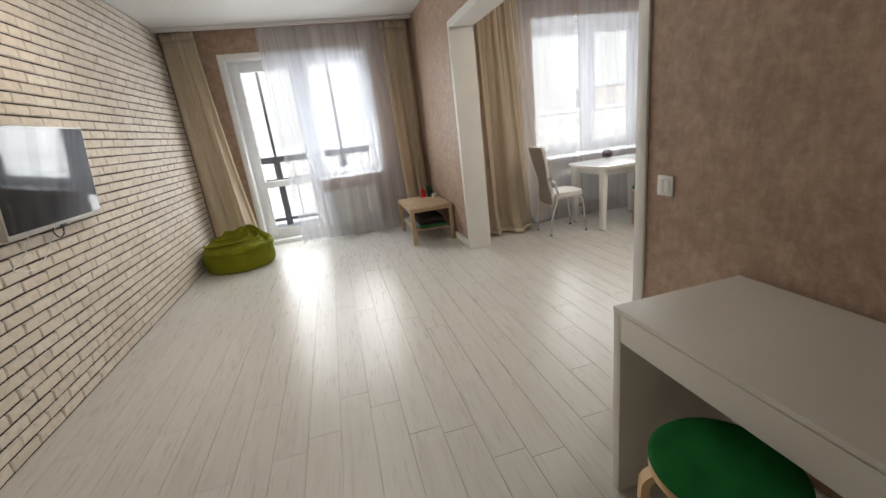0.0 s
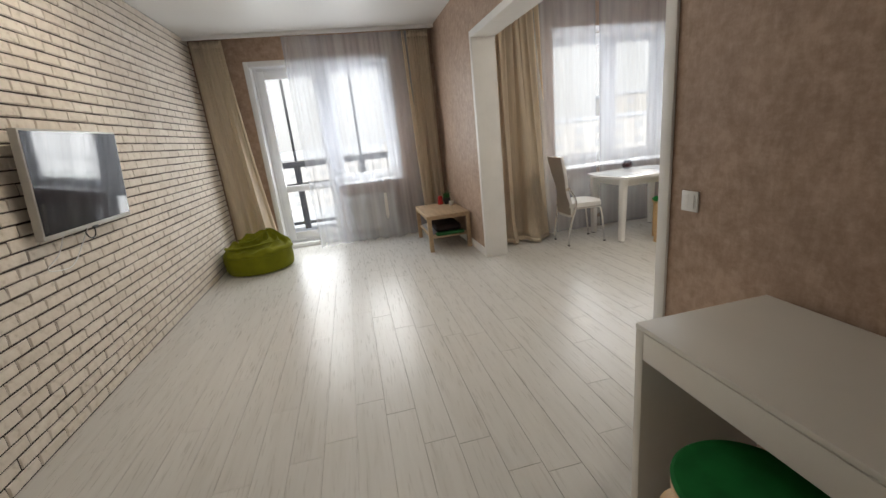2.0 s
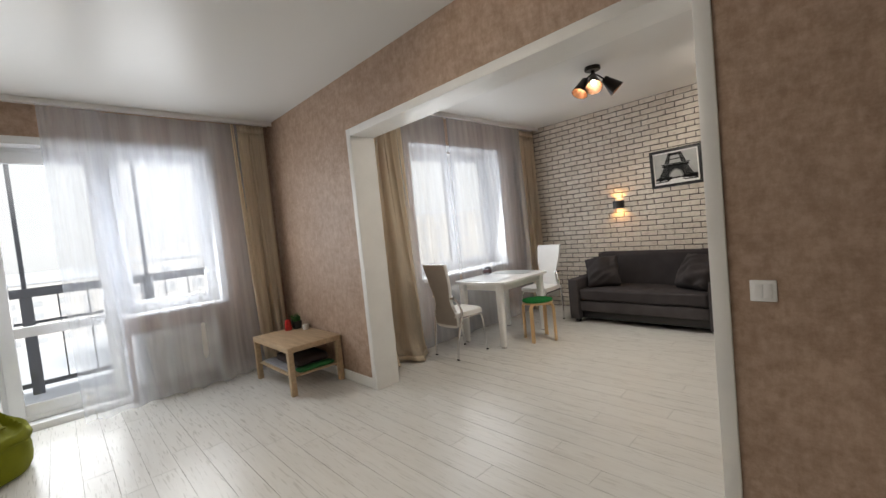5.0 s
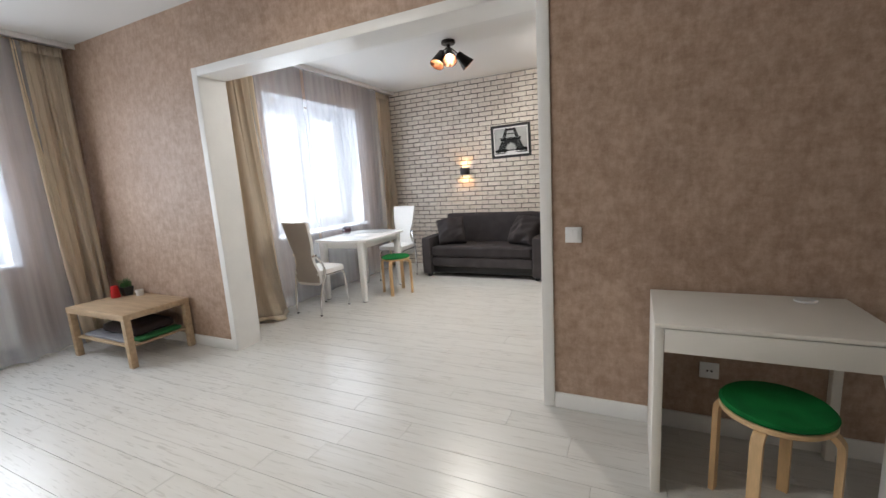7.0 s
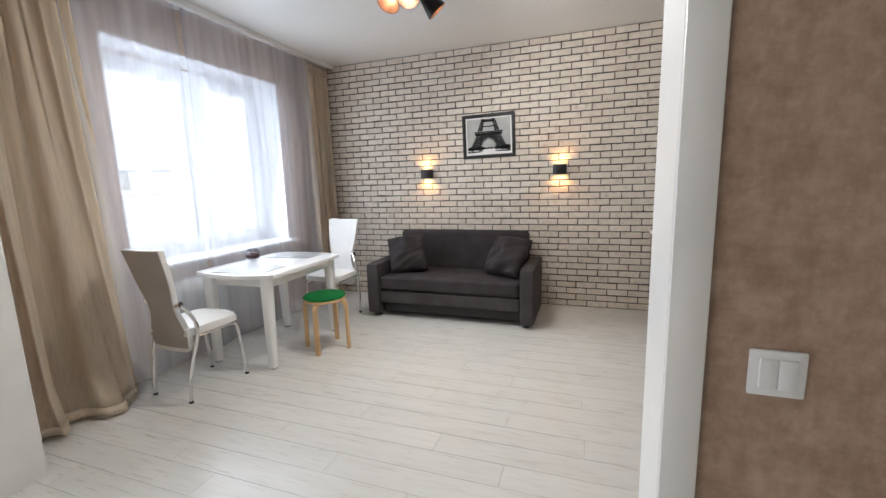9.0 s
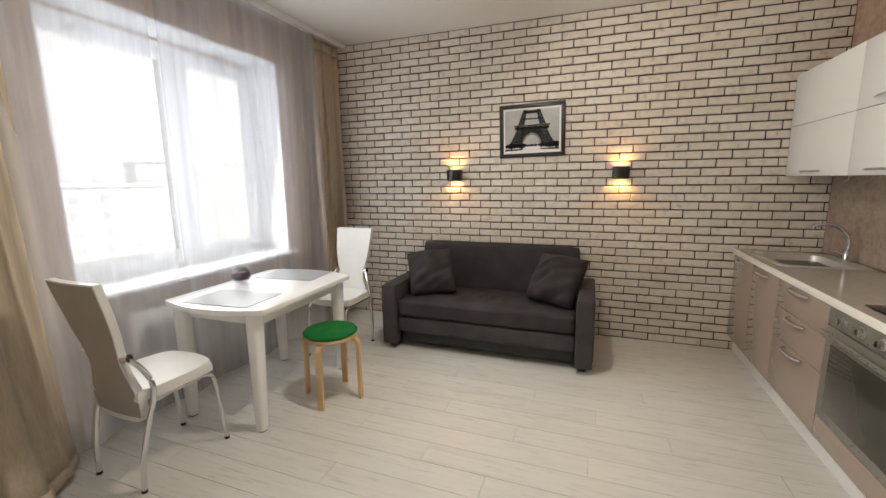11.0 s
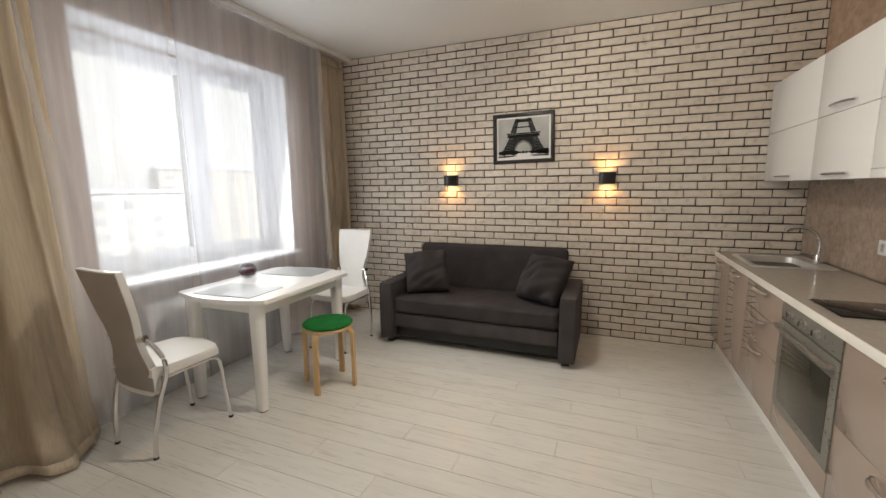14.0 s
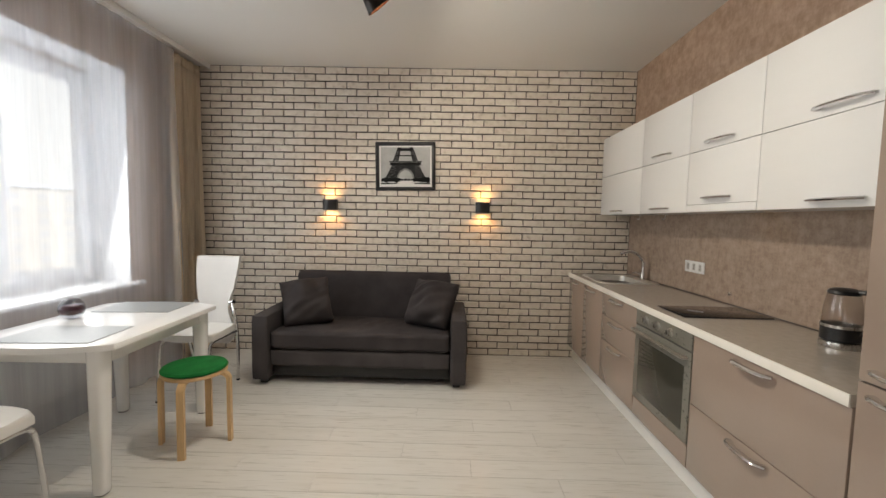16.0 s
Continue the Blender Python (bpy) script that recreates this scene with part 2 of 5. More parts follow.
def cloth(name, colour, through, clear, weave=900.0, var=0.1):
    """Woven cloth: part diffuse, part translucent, part open between the threads."""
    m, N, L = nodes_of(name)
    N.remove(N["Principled BSDF"])
    tc = N.new("ShaderNodeTexCoord")
    mp = N.new("ShaderNodeMapping")
    mp.inputs["Scale"].default_value = (30, 30, 1.5)
    L.new(tc.outputs["Object"], mp.inputs[0])
    n = N.new("ShaderNodeTexNoise")
    n.inputs["Scale"].default_value, n.inputs["Detail"].default_value = 3.0, 5
    L.new(mp.outputs[0], n.inputs[0])
    r = ramp_node(N, [(0.3, tuple(c * (1 - var) for c in colour)), (0.7, tuple(min(1, c * (1 + var)) for c in colour))])
    L.new(n.outputs[0], r.inputs[0])
    df, tl, tr = N.new("ShaderNodeBsdfDiffuse"), N.new("ShaderNodeBsdfTranslucent"), N.new("ShaderNodeBsdfTransparent")
    L.new(r.outputs[0], df.inputs[0]); L.new(r.outputs[0], tl.inputs[0])
    a, c = N.new("ShaderNodeMixShader"), N.new("ShaderNodeMixShader")
    a.inputs[0].default_value, c.inputs[0].default_value = through, clear
    if clear > 0:
        mp2 = N.new("ShaderNodeMapping")
        mp2.inputs["Scale"].default_value = (7, 3, 0.10)
        L.new(tc.outputs["Object"], mp2.inputs[0])
        n3 = N.new("ShaderNodeTexNoise")
        n3.inputs["Scale"].default_value, n3.inputs["Detail"].default_value = 1.0, 4
        L.new(mp2.outputs[0], n3.inputs[0])
        mr = N.new("ShaderNodeMapRange")
        mr.inputs["From Min"].default_value, mr.inputs["From Max"].default_value = 0.3, 0.7
        mr.inputs["To Min"].default_value, mr.inputs["To Max"].default_value = clear - 0.12, clear + 0.08
        L.new(n3.outputs[0], mr.inputs[0]); L.new(mr.outputs[0], c.inputs[0])
    L.new(df.outputs[0], a.inputs[1]); L.new(tl.outputs[0], a.inputs[2])
    L.new(a.outputs[0], c.inputs[1]); L.new(tr.outputs[0], c.inputs[2])
    L.new(c.outputs[0], N["Material Output"].inputs[0])
    return m


def glow(name, colour, strength):
    m, N, L = nodes_of(name)
    b = N["Principled BSDF"]
    b.inputs["Base Color"].default_value = (*colour, 1)
    b.inputs["Emission Color"].default_value = (*colour, 1)
    b.inputs["Emission Strength"].default_value = strength
    return m


M_PAPER = wallpaper("taupe_wallpaper", (0.31, 0.206, 0.146), (0.465, 0.335, 0.252))
M_SPLASH = wallpaper("taupe_splashback", (0.29, 0.215, 0.168), (0.42, 0.325, 0.262), gloss=0.12, bump=0.0)
M_CEIL, _n, _l = nodes_of("satin_ceiling")
_n["Principled BSDF"].inputs["Base Color"].default_value = (0.72, 0.715, 0.70, 1)
_n["Principled BSDF"].inputs["Roughness"].default_value = 0.36
_n["Principled BSDF"].inputs["Specular IOR Level"].default_value = 0.3
M_WHITE = surface("white_paint", (0.80, 0.79, 0.77), 0.4, var=0.03, bump=0.03)
M_PVC = surface("white_pvc", (0.83, 0.83, 0.83), 0.3, var=0.02, bump=0.0)
M_DESK = surface("white_desk_foil", (0.78, 0.75, 0.69), 0.45, var=0.03, scale=3, fine=200, bump=0.04)
M_MORTAR = surface("dark_joint", (0.045, 0.034, 0.027), 0.9, var=0.25, scale=20, bump=0.3)
M_BRICK = brick_paint("cream_brick", False)
M_BRICKS = brick_paint("cream_bricks_joined", True)
M_FLOOR = laminate("whitewashed_laminate")
M_SUB = surface("floor_joint", (0.40, 0.38, 0.35), 0.8, var=0.1)
M_OAK = surface("oak_foil", (0.47, 0.335, 0.205), 0.5, var=0.16, scale=4, stretch=(9, 1, 9), fine=30, bump=0.06)
M_BIRCH = surface("birch_wood", (0.68, 0.46, 0.24), 0.42, var=0.12, scale=5, stretch=(6, 6, 0.8), fine=40, bump=0.05)
M_GREEN = surface("green_felt", (0.008, 0.16, 0.035), 0.85, var=0.2, scale=12, fine=400, bump=0.25, spec=0.2)
M_LIME = surface("lime_fabric", (0.18, 0.19, 0.006), 0.8, var=0.15, scale=7, fine=300, bump=0.2, spec=0.25)
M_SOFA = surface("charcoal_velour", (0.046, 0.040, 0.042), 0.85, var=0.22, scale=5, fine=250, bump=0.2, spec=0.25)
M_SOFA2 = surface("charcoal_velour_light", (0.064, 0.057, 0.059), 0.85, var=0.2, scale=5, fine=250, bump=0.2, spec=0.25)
M_BLACK = surface("black_plastic", (0.012, 0.012, 0.013), 0.35, var=0.1, bump=0.02)
M_LEATHER = surface("white_leatherette", (0.76, 0.75, 0.73), 0.35, var=0.03, fine=350, bump=0.08)
M_BACK = surface("taupe_leatherette", (0.36, 0.32, 0.285), 0.45, var=0.05, fine=350, bump=0.08)
M_CHROME = surface("chrome", (0.78, 0.78, 0.79), 0.12, metal=1.0, var=0.03, bump=0.0, rough_var=0.04)
M_STEEL = surface("brushed_steel", (0.62, 0.61, 0.59), 0.28, metal=1.0, var=0.08, scale=8, stretch=(1, 12, 1), bump=0.02)
M_SINK = surface("satin_steel", (0.72, 0.71, 0.68), 0.42, metal=0.75, var=0.05, scale=12, bump=0.02)
M_TAUPE = surface("taupe_gloss_front", (0.335, 0.26, 0.215), 0.12, var=0.03, scale=3, bump=0.0, coat=0.5, rough_var=0.03)
# body colour darkened: the shade in the gaps between fronts is painted in
M_CARCASS = surface("gap_shade_carcass", (0.085, 0.066, 0.055), 0.4, var=0.04, bump=0.02)
M_GLOSSW = surface("white_gloss_front", (0.86, 0.86, 0.85), 0.15, var=0.006, scale=4, stretch=(1, 1, 6), bump=0.0, rough_var=0.03)
M_TOP = surface("taupe_worktop", (0.42, 0.375, 0.33), 0.13, var=0.06, scale=30, fine=300, bump=0.0, rough_var=0.03)
M_EDGE = surface("cream_edge", (0.82, 0.79, 0.73), 0.35, var=0.03, bump=0.0)
M_HOB = surface("black_glass_hob", (0.01, 0.009, 0.009), 0.06, var=0.05, bump=0.0, rough_var=0.02)
M_OVEN = surface("grey_oven_front", (0.25, 0.24, 0.21), 0.3, metal=0.4, var=0.06, bump=0.0)
M_OVENGLASS = surface("dark_oven_glass", (0.05, 0.048, 0.038), 0.05, var=0.1, bump=0.0, rough_var=0.02)
M_SCREEN = surface("tv_screen", (0.008, 0.009, 0.014), 0.04, var=0.05, bump=0.0, rough_var=0.01, spec=1.0)
M_SILVER = surface("silver_plastic", (0.50, 0.49, 0.47), 0.35, metal=0.5, var=0.05, bump=0.0)
M_BRONZE = surface("dark_lamp_metal", (0.02, 0.016, 0.014), 0.35, metal=0.6, var=0.15, bump=0.02)
M_COPPER = surface("copper_lining", (0.16, 0.065, 0.024), 0.55, metal=0.2, var=0.1, bump=0.0)
M_BULB = glow("lit_bulb", (1.0, 0.82, 0.60), 8.0)
M_SCONCE = glow("sconce_diode", (1.0, 0.6, 0.25), 3.0)
M_GLASS = glass("window_glass", (0.96, 0.97, 0.97))
M_VASE = glass("vase_glass", (0.8, 0.8, 0.82))
M_KETTLE = glass("kettle_glass", (0.92, 0.91, 0.9))
M_SHEER = cloth("white_sheer", (0.84, 0.88, 0.97), 0.10, 0.66, var=0.03)
M_DRAPE = cloth("beige_drape", (0.80, 0.71, 0.58), 0.5, 0.0, var=0.08)
M_RED = surface("red_wax", (0.55, 0.015, 0.015), 0.4, var=0.1, bump=0.03)
M_DARKPOT = surface("dark_pot", (0.02, 0.025, 0.025), 0.5, var=0.2)
M_GRASS = surface("artificial_grass", (0.03, 0.13, 0.02), 0.6, var=0.35, scale=30)
M_GREYCLOTH = surface("grey_blanket", (0.27, 0.27, 0.29), 0.9, var=0.15, fine=200, bump=0.4)
M_DARKCLOTH = surface("dark_cushion_cloth", (0.03, 0.018, 0.018), 0.9, var=0.3, fine=200, bump=0.3)
M_GREENCLOTH = surface("green_cloth", (0.02, 0.14, 0.04), 0.9, var=0.2, fine=200, bump=0.3)
M_MAT = surface("grey_placemat", (0.33, 0.345, 0.35), 0.35, var=0.05, scale=80, fine=500, bump=0.05)
M_SNOW = surface("snow", (0.62, 0.66, 0.72), 0.8, var=0.06, scale=0.05, fine=2, bump=0.1)
M_RAIL = surface("dark_rail_paint", (0.13, 0.14, 0.16), 0.5, var=0.1)
# haze is mixed into these three colours: greyed walls, windows lightened towards them
M_FACADE = surface("hazed_facade", (0.62, 0.61, 0.60), 0.8, var=0.08, scale=0.3, fine=4)
M_FACADE2 = surface("hazed_yellow_facade", (0.60, 0.58, 0.55), 0.8, var=0.08, scale=0.3, fine=4)
M_FARGLASS = surface("hazed_window", (0.48, 0.50, 0.53), 0.15, var=0.2)
M_PIC_W = surface("picture_mat", (0.78, 0.77, 0.75), 0.5, var=0.02, bump=0.0)
M_PIC_G = surface("picture_grey", (0.42, 0.42, 0.41), 0.4, var=0.12, scale=9, bump=0.0)
M_PIC_D = surface("picture_dark", (0.012, 0.012, 0.012), 0.6, var=0.5, scale=60, bump=0.0, spec=0.15)
M_PIC_M = surface("picture_midgrey", (0.028, 0.028, 0.028), 0.6, var=0.6, scale=70, bump=0.0, spec=0.15)
M_PIC_L = surface("picture_lightgrey", (0.20, 0.20, 0.195), 0.6, var=0.3, scale=60, bump=0.0, spec=0.15)


# ---- mesh helpers ----
def part(name, bm, material, parent=None, label="", smooth=True):
    me = bpy.data.meshes.new(name)
    bmesh.ops.recalc_face_normals(bm, faces=bm.faces)
    bm.to_mesh(me)
    bm.free()
    me.materials.append(material)
    if smooth:
        me.polygons.foreach_set("use_smooth", [True] * len(me.polygons))
        me.set_sharp_from_angle(angle=radians(180 if name in ("cloth", "heading", "hem") else 38))
    ob = new(name, me)
    if parent:
        ob.parent = parent
    if label:
        ob["label"] = label
    return ob


def thing(name, m, label, category, group="", kind=""):
    e = new(name)
    e.empty_display_size = 0.1
    e.matrix_basis = m
    return tagged(e, label, category, group, kind)


def box(lo, hi, bevel=0.0, seg=2, bm=None):
    bm = bm or bmesh.new()
    vs = bmesh.ops.create_cube(bm, size=1)["verts"]
    for v in vs:
        v.co = Vector([lo[i] + (v.co[i] + 0.5) * (hi[i] - lo[i]) for i in range(3)])
    if bevel:
        es = list({e for v in vs for e in v.link_edges})
        bmesh.ops.bevel(bm, geom=es, offset=bevel, segments=seg, affect="EDGES", profile=0.5)
    return bm


def tube(pts, r, n=12, bm=None, r_end=None, flat=1.0, caps=True):
    """A round bar along points; flat squeezes it along its second side."""
    bm = bm or bmesh.new()
    pts = [Vector(p) for p in pts]
    rings = []
    up = Vector((0.0123, 0.0345, 1)).normalized()
    for i, p in enumerate(pts):
        d = (pts[min(i + 1, len(pts) - 1)] - pts[max(i - 1, 0)]).normalized()
        a = d.cross(up if abs(d.z) < 0.95 else Vector((0, 1, 0.02))).normalized()
        b = d.cross(a).normalized()
        k = i / max(1, len(pts) - 1)
        rr = r if r_end is None else r + (r_end - r) * k
        rings.append([bm.verts.new(p + a * rr * math.cos(2 * math.pi * j / n) + b * rr * flat * math.sin(2 * math.pi * j / n)) for j in range(n)])
    for q, s in zip(rings, rings[1:]):
        for j in range(n):
            bm.faces.new((q[j], q[(j + 1) % n], s[(j + 1) % n], s[j]))
    if caps:
        bm.faces.new(rings[0]); bm.faces.new(rings[-1][::-1])
    return bm


def smooth_path(pts, steps=6):
    """Points on a soft curve through pts."""
    pts = [Vector(p) for p in pts]
    out = []
    for i in range(len(pts) - 1):
        p0, p1, p2, p3 = pts[max(0, i - 1)], pts[i], pts[i + 1], pts[min(len(pts) - 1, i + 2)]
        for k in range(steps):
            t = k / steps
            out.append(0.5 * ((2 * p1) + (p2 - p0) * t + (2 * p0 - 5 * p1 + 4 * p2 - p3) * t * t + (3 * p1 - p0 - 3 * p2 + p3) * t ** 3))
    return out + [pts[-1]]


def lathe(profile, n=32, bm=None, centre=(0, 0, 0)):
    bm = bm or bmesh.new()
    c = Vector(centre)
    rings = []
    for r, z in profile:
        if r < 1e-5:
            rings.append([bm.verts.new(c + Vector((0, 0, z)))])
        else:
            rings.append([bm.verts.new(c + Vector((r * math.cos(2 * math.pi * j / n), r * math.sin(2 * math.pi * j / n), z))) for j in range(n)])
    for a, b in zip(rings, rings[1:]):
        for j in range(n):
            k = (j + 1) % n
            if len(a) == 1 and len(b) > 1:
                bm.faces.new((a[0], b[j], b[k]))
            elif len(b) == 1 and len(a) > 1:
                bm.faces.new((a[j], b[0], a[k]))
            elif len(a) > 1:
                bm.faces.new((a[j], b[j], b[k], a[k]))
    return bm


def prism(outline, z0, z1, bevel=0.0, bm=None):
    """An outline in x, y raised from z0 to z1."""
    bm = bm or bmesh.new()
    lo = [bm.verts.new((x, y, z0)) for x, y in outline]
    hi = [bm.verts.new((x, y, z1)) for x, y in outline]
    n = len(outline)
    bm.faces.new(lo[::-1]); top = bm.faces.new(hi)
    for i in range(n):
        bm.faces.new((lo[i], lo[(i + 1) % n], hi[(i + 1) % n], hi[i]))
    if bevel:
        bmesh.ops.bevel(bm, geom=list(top.edges), offset=bevel, segments=2, affect="EDGES", profile=0.5)
    return bm


def turn_all(bm, m):
    bmesh.ops.transform(bm, matrix=m, verts=bm.verts)
    return bm


def structure(name, bm, material, label, category="", smooth=False):
    return tagged(part(name, bm, material, smooth=smooth), label, category or name.split("_")[0], kind="structure")


# ---- the plan ----
WX, EX = -1.90, 4.97            # brick faces, west and east
NY, KY = 6.15, 4.95             # living room and kitchen window walls
SY, KSY = -2.2, 0.565           # south walls
PX0, PX1 = 1.212, 1.438         # the partition
OY0, OY1, OZ = 1.607, 4.268, 2.298   # the wide opening in it
H = 2.84


def wall_boxes(name, boxes, material, label):
    bm = bmesh.new()
    for lo, hi in boxes:
        box(lo, hi, bm=bm)
    return structure(name, bm, material, label, "wall")


wall_boxes("wall_west", [((WX - 0.3, SY - 0.2, -0.1), (WX - 0.008, NY + 0.4, H + 0.1))], M_MORTAR, "living room wall clad in cream bricks with dark joints")
wall_boxes("wall_east", [((EX + 0.008, KSY - 0.2, -0.1), (EX + 0.3, KY + 0.45, H + 0.1))], M_MORTAR, "kitchen wall clad in cream bricks with dark joints")
# balcony wall with door and window opening
DX0, DX1, BX1, BZ, BSILL = -1.255, -0.37, 0.535, 2.50, 0.86
wall_boxes("wall_north", [((WX - 0.008, NY, -0.1), (DX0, NY + 0.4, H + 0.1)), ((BX1, NY, -0.1), (PX0, NY + 0.4, H + 0.1)),
                          ((DX0, NY, BZ), (BX1, NY + 0.4, H + 0.1)), ((DX1, NY, -0.1), (BX1, NY + 0.4, BSILL - 0.03))], M_PAPER,
           "taupe mottled wallpaper wall round the balcony door")
KX0, KX1, KZ, KSILL = 2.43, 4.16, 2.49, 0.82
wall_boxes("wall_kitchen_north", [((PX1, KY, -0.1), (KX0, KY + 0.4, H + 0.1)), ((KX1, KY, -0.1), (EX + 0.008, KY + 0.4, H + 0.1)),
                                  ((KX0, KY, KZ), (KX1, KY + 0.4, H + 0.1)), ((KX0, KY, -0.1), (KX1, KY + 0.4, KSILL - 0.03))], M_PAPER,
           "taupe mottled wallpaper wall round the kitchen window")
wall_boxes("wall_partition", [((PX0, SY, -0.1), (PX1, OY0 - 0.02, H + 0.1)), ((PX0, OY1 + 0.02, -0.1), (PX1, NY + 0.4, H + 0.1)),
                              ((PX0, OY0 - 0.02, OZ + 0.02), (PX1, OY1 + 0.02, H + 0.1))], M_PAPER,
           "taupe mottled wallpaper partition with a wide opening")
# closing wall out of view; its white is added to bounce light onto the desk
wall_boxes("wall_south", [((WX - 0.3, SY - 0.2, -0.1), (PX0, SY, H + 0.1))], M_WHITE, "unseen end wall, made white to bounce light")
wall_boxes("wall_kitchen_south", [((PX1, KSY - 0.2, -0.1), (EX + 0.008, KSY, H + 0.1))], M_PAPER, "taupe wallpaper wall behind the kitchen units")
structure("ceiling", box((WX - 0.3, SY - 0.2, H), (EX + 0.3, NY + 0.4, H + 0.12)), M_CEIL, "white satin stretch ceiling")

# lining and casing of the opening
bm = box((PX0 - 0.004, OY0 - 0.02, 0), (PX1 + 0.004, OY0, OZ + 0.02))
box((PX0 - 0.004, OY1, 0), (PX1 + 0.004, OY1 + 0.02, OZ + 0.02), bm=bm)
box((PX0 - 0.004, OY0, OZ), (PX1 + 0.004, OY1, OZ + 0.02), bm=bm)
structure("trim_opening_lining", bm, M_WHITE, "white lining of the wide opening", "trim")
for nm, x0, x1 in (("trim_casing_living", PX0 - 0.014, PX0), ("trim_casing_kitchen", PX1, PX1 + 0.014)):
    bm = box((x0, OY0 - 0.065, 0), (x1, OY0 - 0.001, OZ + 0.064), 0.003)
    box((x0, OY1 + 0.001, 0), (x1, OY1 + 0.065, OZ + 0.064), 0.003, bm=bm)
    box((x0, OY0 - 0.001, OZ + 0.001), (x1, OY1 + 0.001, OZ + 0.064), 0.003, bm=bm)
    structure(nm, bm, M_WHITE, "white casing round the wide opening", "trim", smooth=True)

# baseboards
def baseboard(name, lo, hi):
    structure(name, box(lo, hi, 0.004), M_WHITE, "white moulded baseboard along the wall", "baseboard", smooth=True)


baseboard("baseboard_1", (PX0 - 0.014, SY, 0), (PX0, OY0 - 0.066, 0.095))
baseboard("baseboard_2", (PX0 - 0.014, OY1 + 0.066, 0), (PX0, NY, 0.095))
baseboard("baseboard_3", (DX1 + 0.04, NY - 0.014, 0), (PX0 - 0.014, NY, 0.095))
baseboard("baseboard_4", (PX1, KY - 0.014, 0), (EX - 0.004, KY, 0.095))
baseboard("baseboard_5", (PX1, OY1 + 0.066, 0), (PX1 + 0.014, KY - 0.014, 0.095))
baseboard("baseboard_6", (WX, SY, 0), (PX0 - 0.014, SY + 0.014, 0.095))
baseboard("baseboard_7", (WX, NY - 0.014, 0), (DX0 - 0.066, NY, 0.095))


# ---- windows ----
def pane_frame(x0, x1, z0, z1, y, w, d, bm):
    """Four bars of a sash round a pane."""
    box((x0, y, z0), (x0 + w, y + d, z1), 0.006, bm=bm)
    box((x1 - w, y, z0), (x1, y + d, z1), 0.006, bm=bm)
    box((x0 + w, y + 0.001, z1 - w), (x1 - w, y + d - 0.001, z1), 0.006, bm=bm)
    box((x0 + w, y + 0.001, z0), (x1 - w, y + d - 0.001, z0 + w), 0.006, bm=bm)
    return bm


def pane(x0, x1, z0, z1, y, parent):
    p = part("pane", box((x0, y, z0), (x1, y + 0.006, z1)), M_GLASS, parent, "clear glass", smooth=False)
    p.visible_shadow = False
    return p


def handle_of(x, y, z, parent):
    bm = box((x - 0.014, y - 0.012, z - 0.035), (x + 0.014, y, z + 0.035), 0.004)
    tube([(x, y - 0.01, z), (x, y - 0.045, z), (x, y - 0.05, z - 0.02), (x, y - 0.05, z - 0.12)], 0.008, 10, bm)
    part("handle", bm, M_PVC, parent)


# balcony block: door and fixed light side by side
FY = NY + 0.17
win = thing("window_1", pose(0, 0, 0), "white plastic balcony window beside the balcony door", "window", kind="structure")
bm = pane_frame(DX1 + 0.02, BX1, BSILL, BZ, FY, 0.05, 0.07, bmesh.new())
part("window_frame", bm, M_PVC, win)
part("sash", pane_frame(DX1 + 0.06, BX1 - 0.04, BSILL + 0.035, BZ - 0.04, FY - 0.012, 0.075, 0.06, bmesh.new()), M_PVC, win)
pane(DX1 + 0.13, BX1 - 0.11, BSILL + 0.10, BZ - 0.11, FY + 0.02, win)
part("window_sill", box((DX1, NY - 0.05, BSILL - 0.03), (BX1 + 0.05, FY, BSILL), 0.008), M_PVC, win)
door = thing("door_1", pose(0, 0, 0), "white plastic balcony door with two glass panes", "door", kind="structure")
bm = pane_frame(DX0, DX1 + 0.02, 0.06, BZ, FY, 0.05, 0.07, bmesh.new())
part("door_frame", bm, M_PVC, door)
bm = pane_frame(DX0 + 0.045, DX1 - 0.02, 0.11, BZ - 0.05, FY - 0.012, 0.10, 0.06, bmesh.new())
box((DX0 + 0.14, FY - 0.011, 0.81), (DX1 - 0.12, FY + 0.047, 0.90), 0.006, bm=bm)
part("door_leaf", bm, M_PVC, door)
pane(DX0 + 0.14, DX1 - 0.115, 0.205, 0.815, FY + 0.02, door)
pane(DX0 + 0.14, DX1 - 0.115, 0.895, BZ - 0.145, FY + 0.02, door)
handle_of(DX1 - 0.07, FY - 0.012, 1.15, door)
part("threshold", box((DX0, NY + 0.05, -0.02), (DX1 + 0.02, FY + 0.1, 0.06), 0.006), M_PVC, door, "white threshold")
# reveal linings and casing of the balcony opening
bm = box((DX0 - 0.001, NY, 0), (DX0 + 0.012, FY, BZ))
box((BX1 - 0.012, NY, BSILL), (BX1 + 0.001, FY, BZ), bm=bm)
box((DX0 + 0.012, NY, BZ - 0.012), (BX1 - 0.012, FY, BZ + 0.001), bm=bm)
box((DX1 - 0.012, NY, 0.0), (DX1 + 0.001, FY, BSILL - 0.031), bm=bm)
structure("trim_balcony_reveal", bm, M_PVC, "white reveal panels of the balcony opening", "trim")
bm = box((DX0 - 0.055, NY - 0.008, 0), (DX0, NY, BZ + 0.055), 0.003)
box((BX1, NY - 0.008, BSILL), (BX1 + 0.055, NY, BZ + 0.055), 0.003, bm=bm)
box((DX0, NY - 0.008, BZ), (BX1, NY, BZ + 0.055), 0.003, bm=bm)
structure("trim_balcony_casing", bm, M_PVC, "white casing round the balcony opening", "trim", smooth=True)

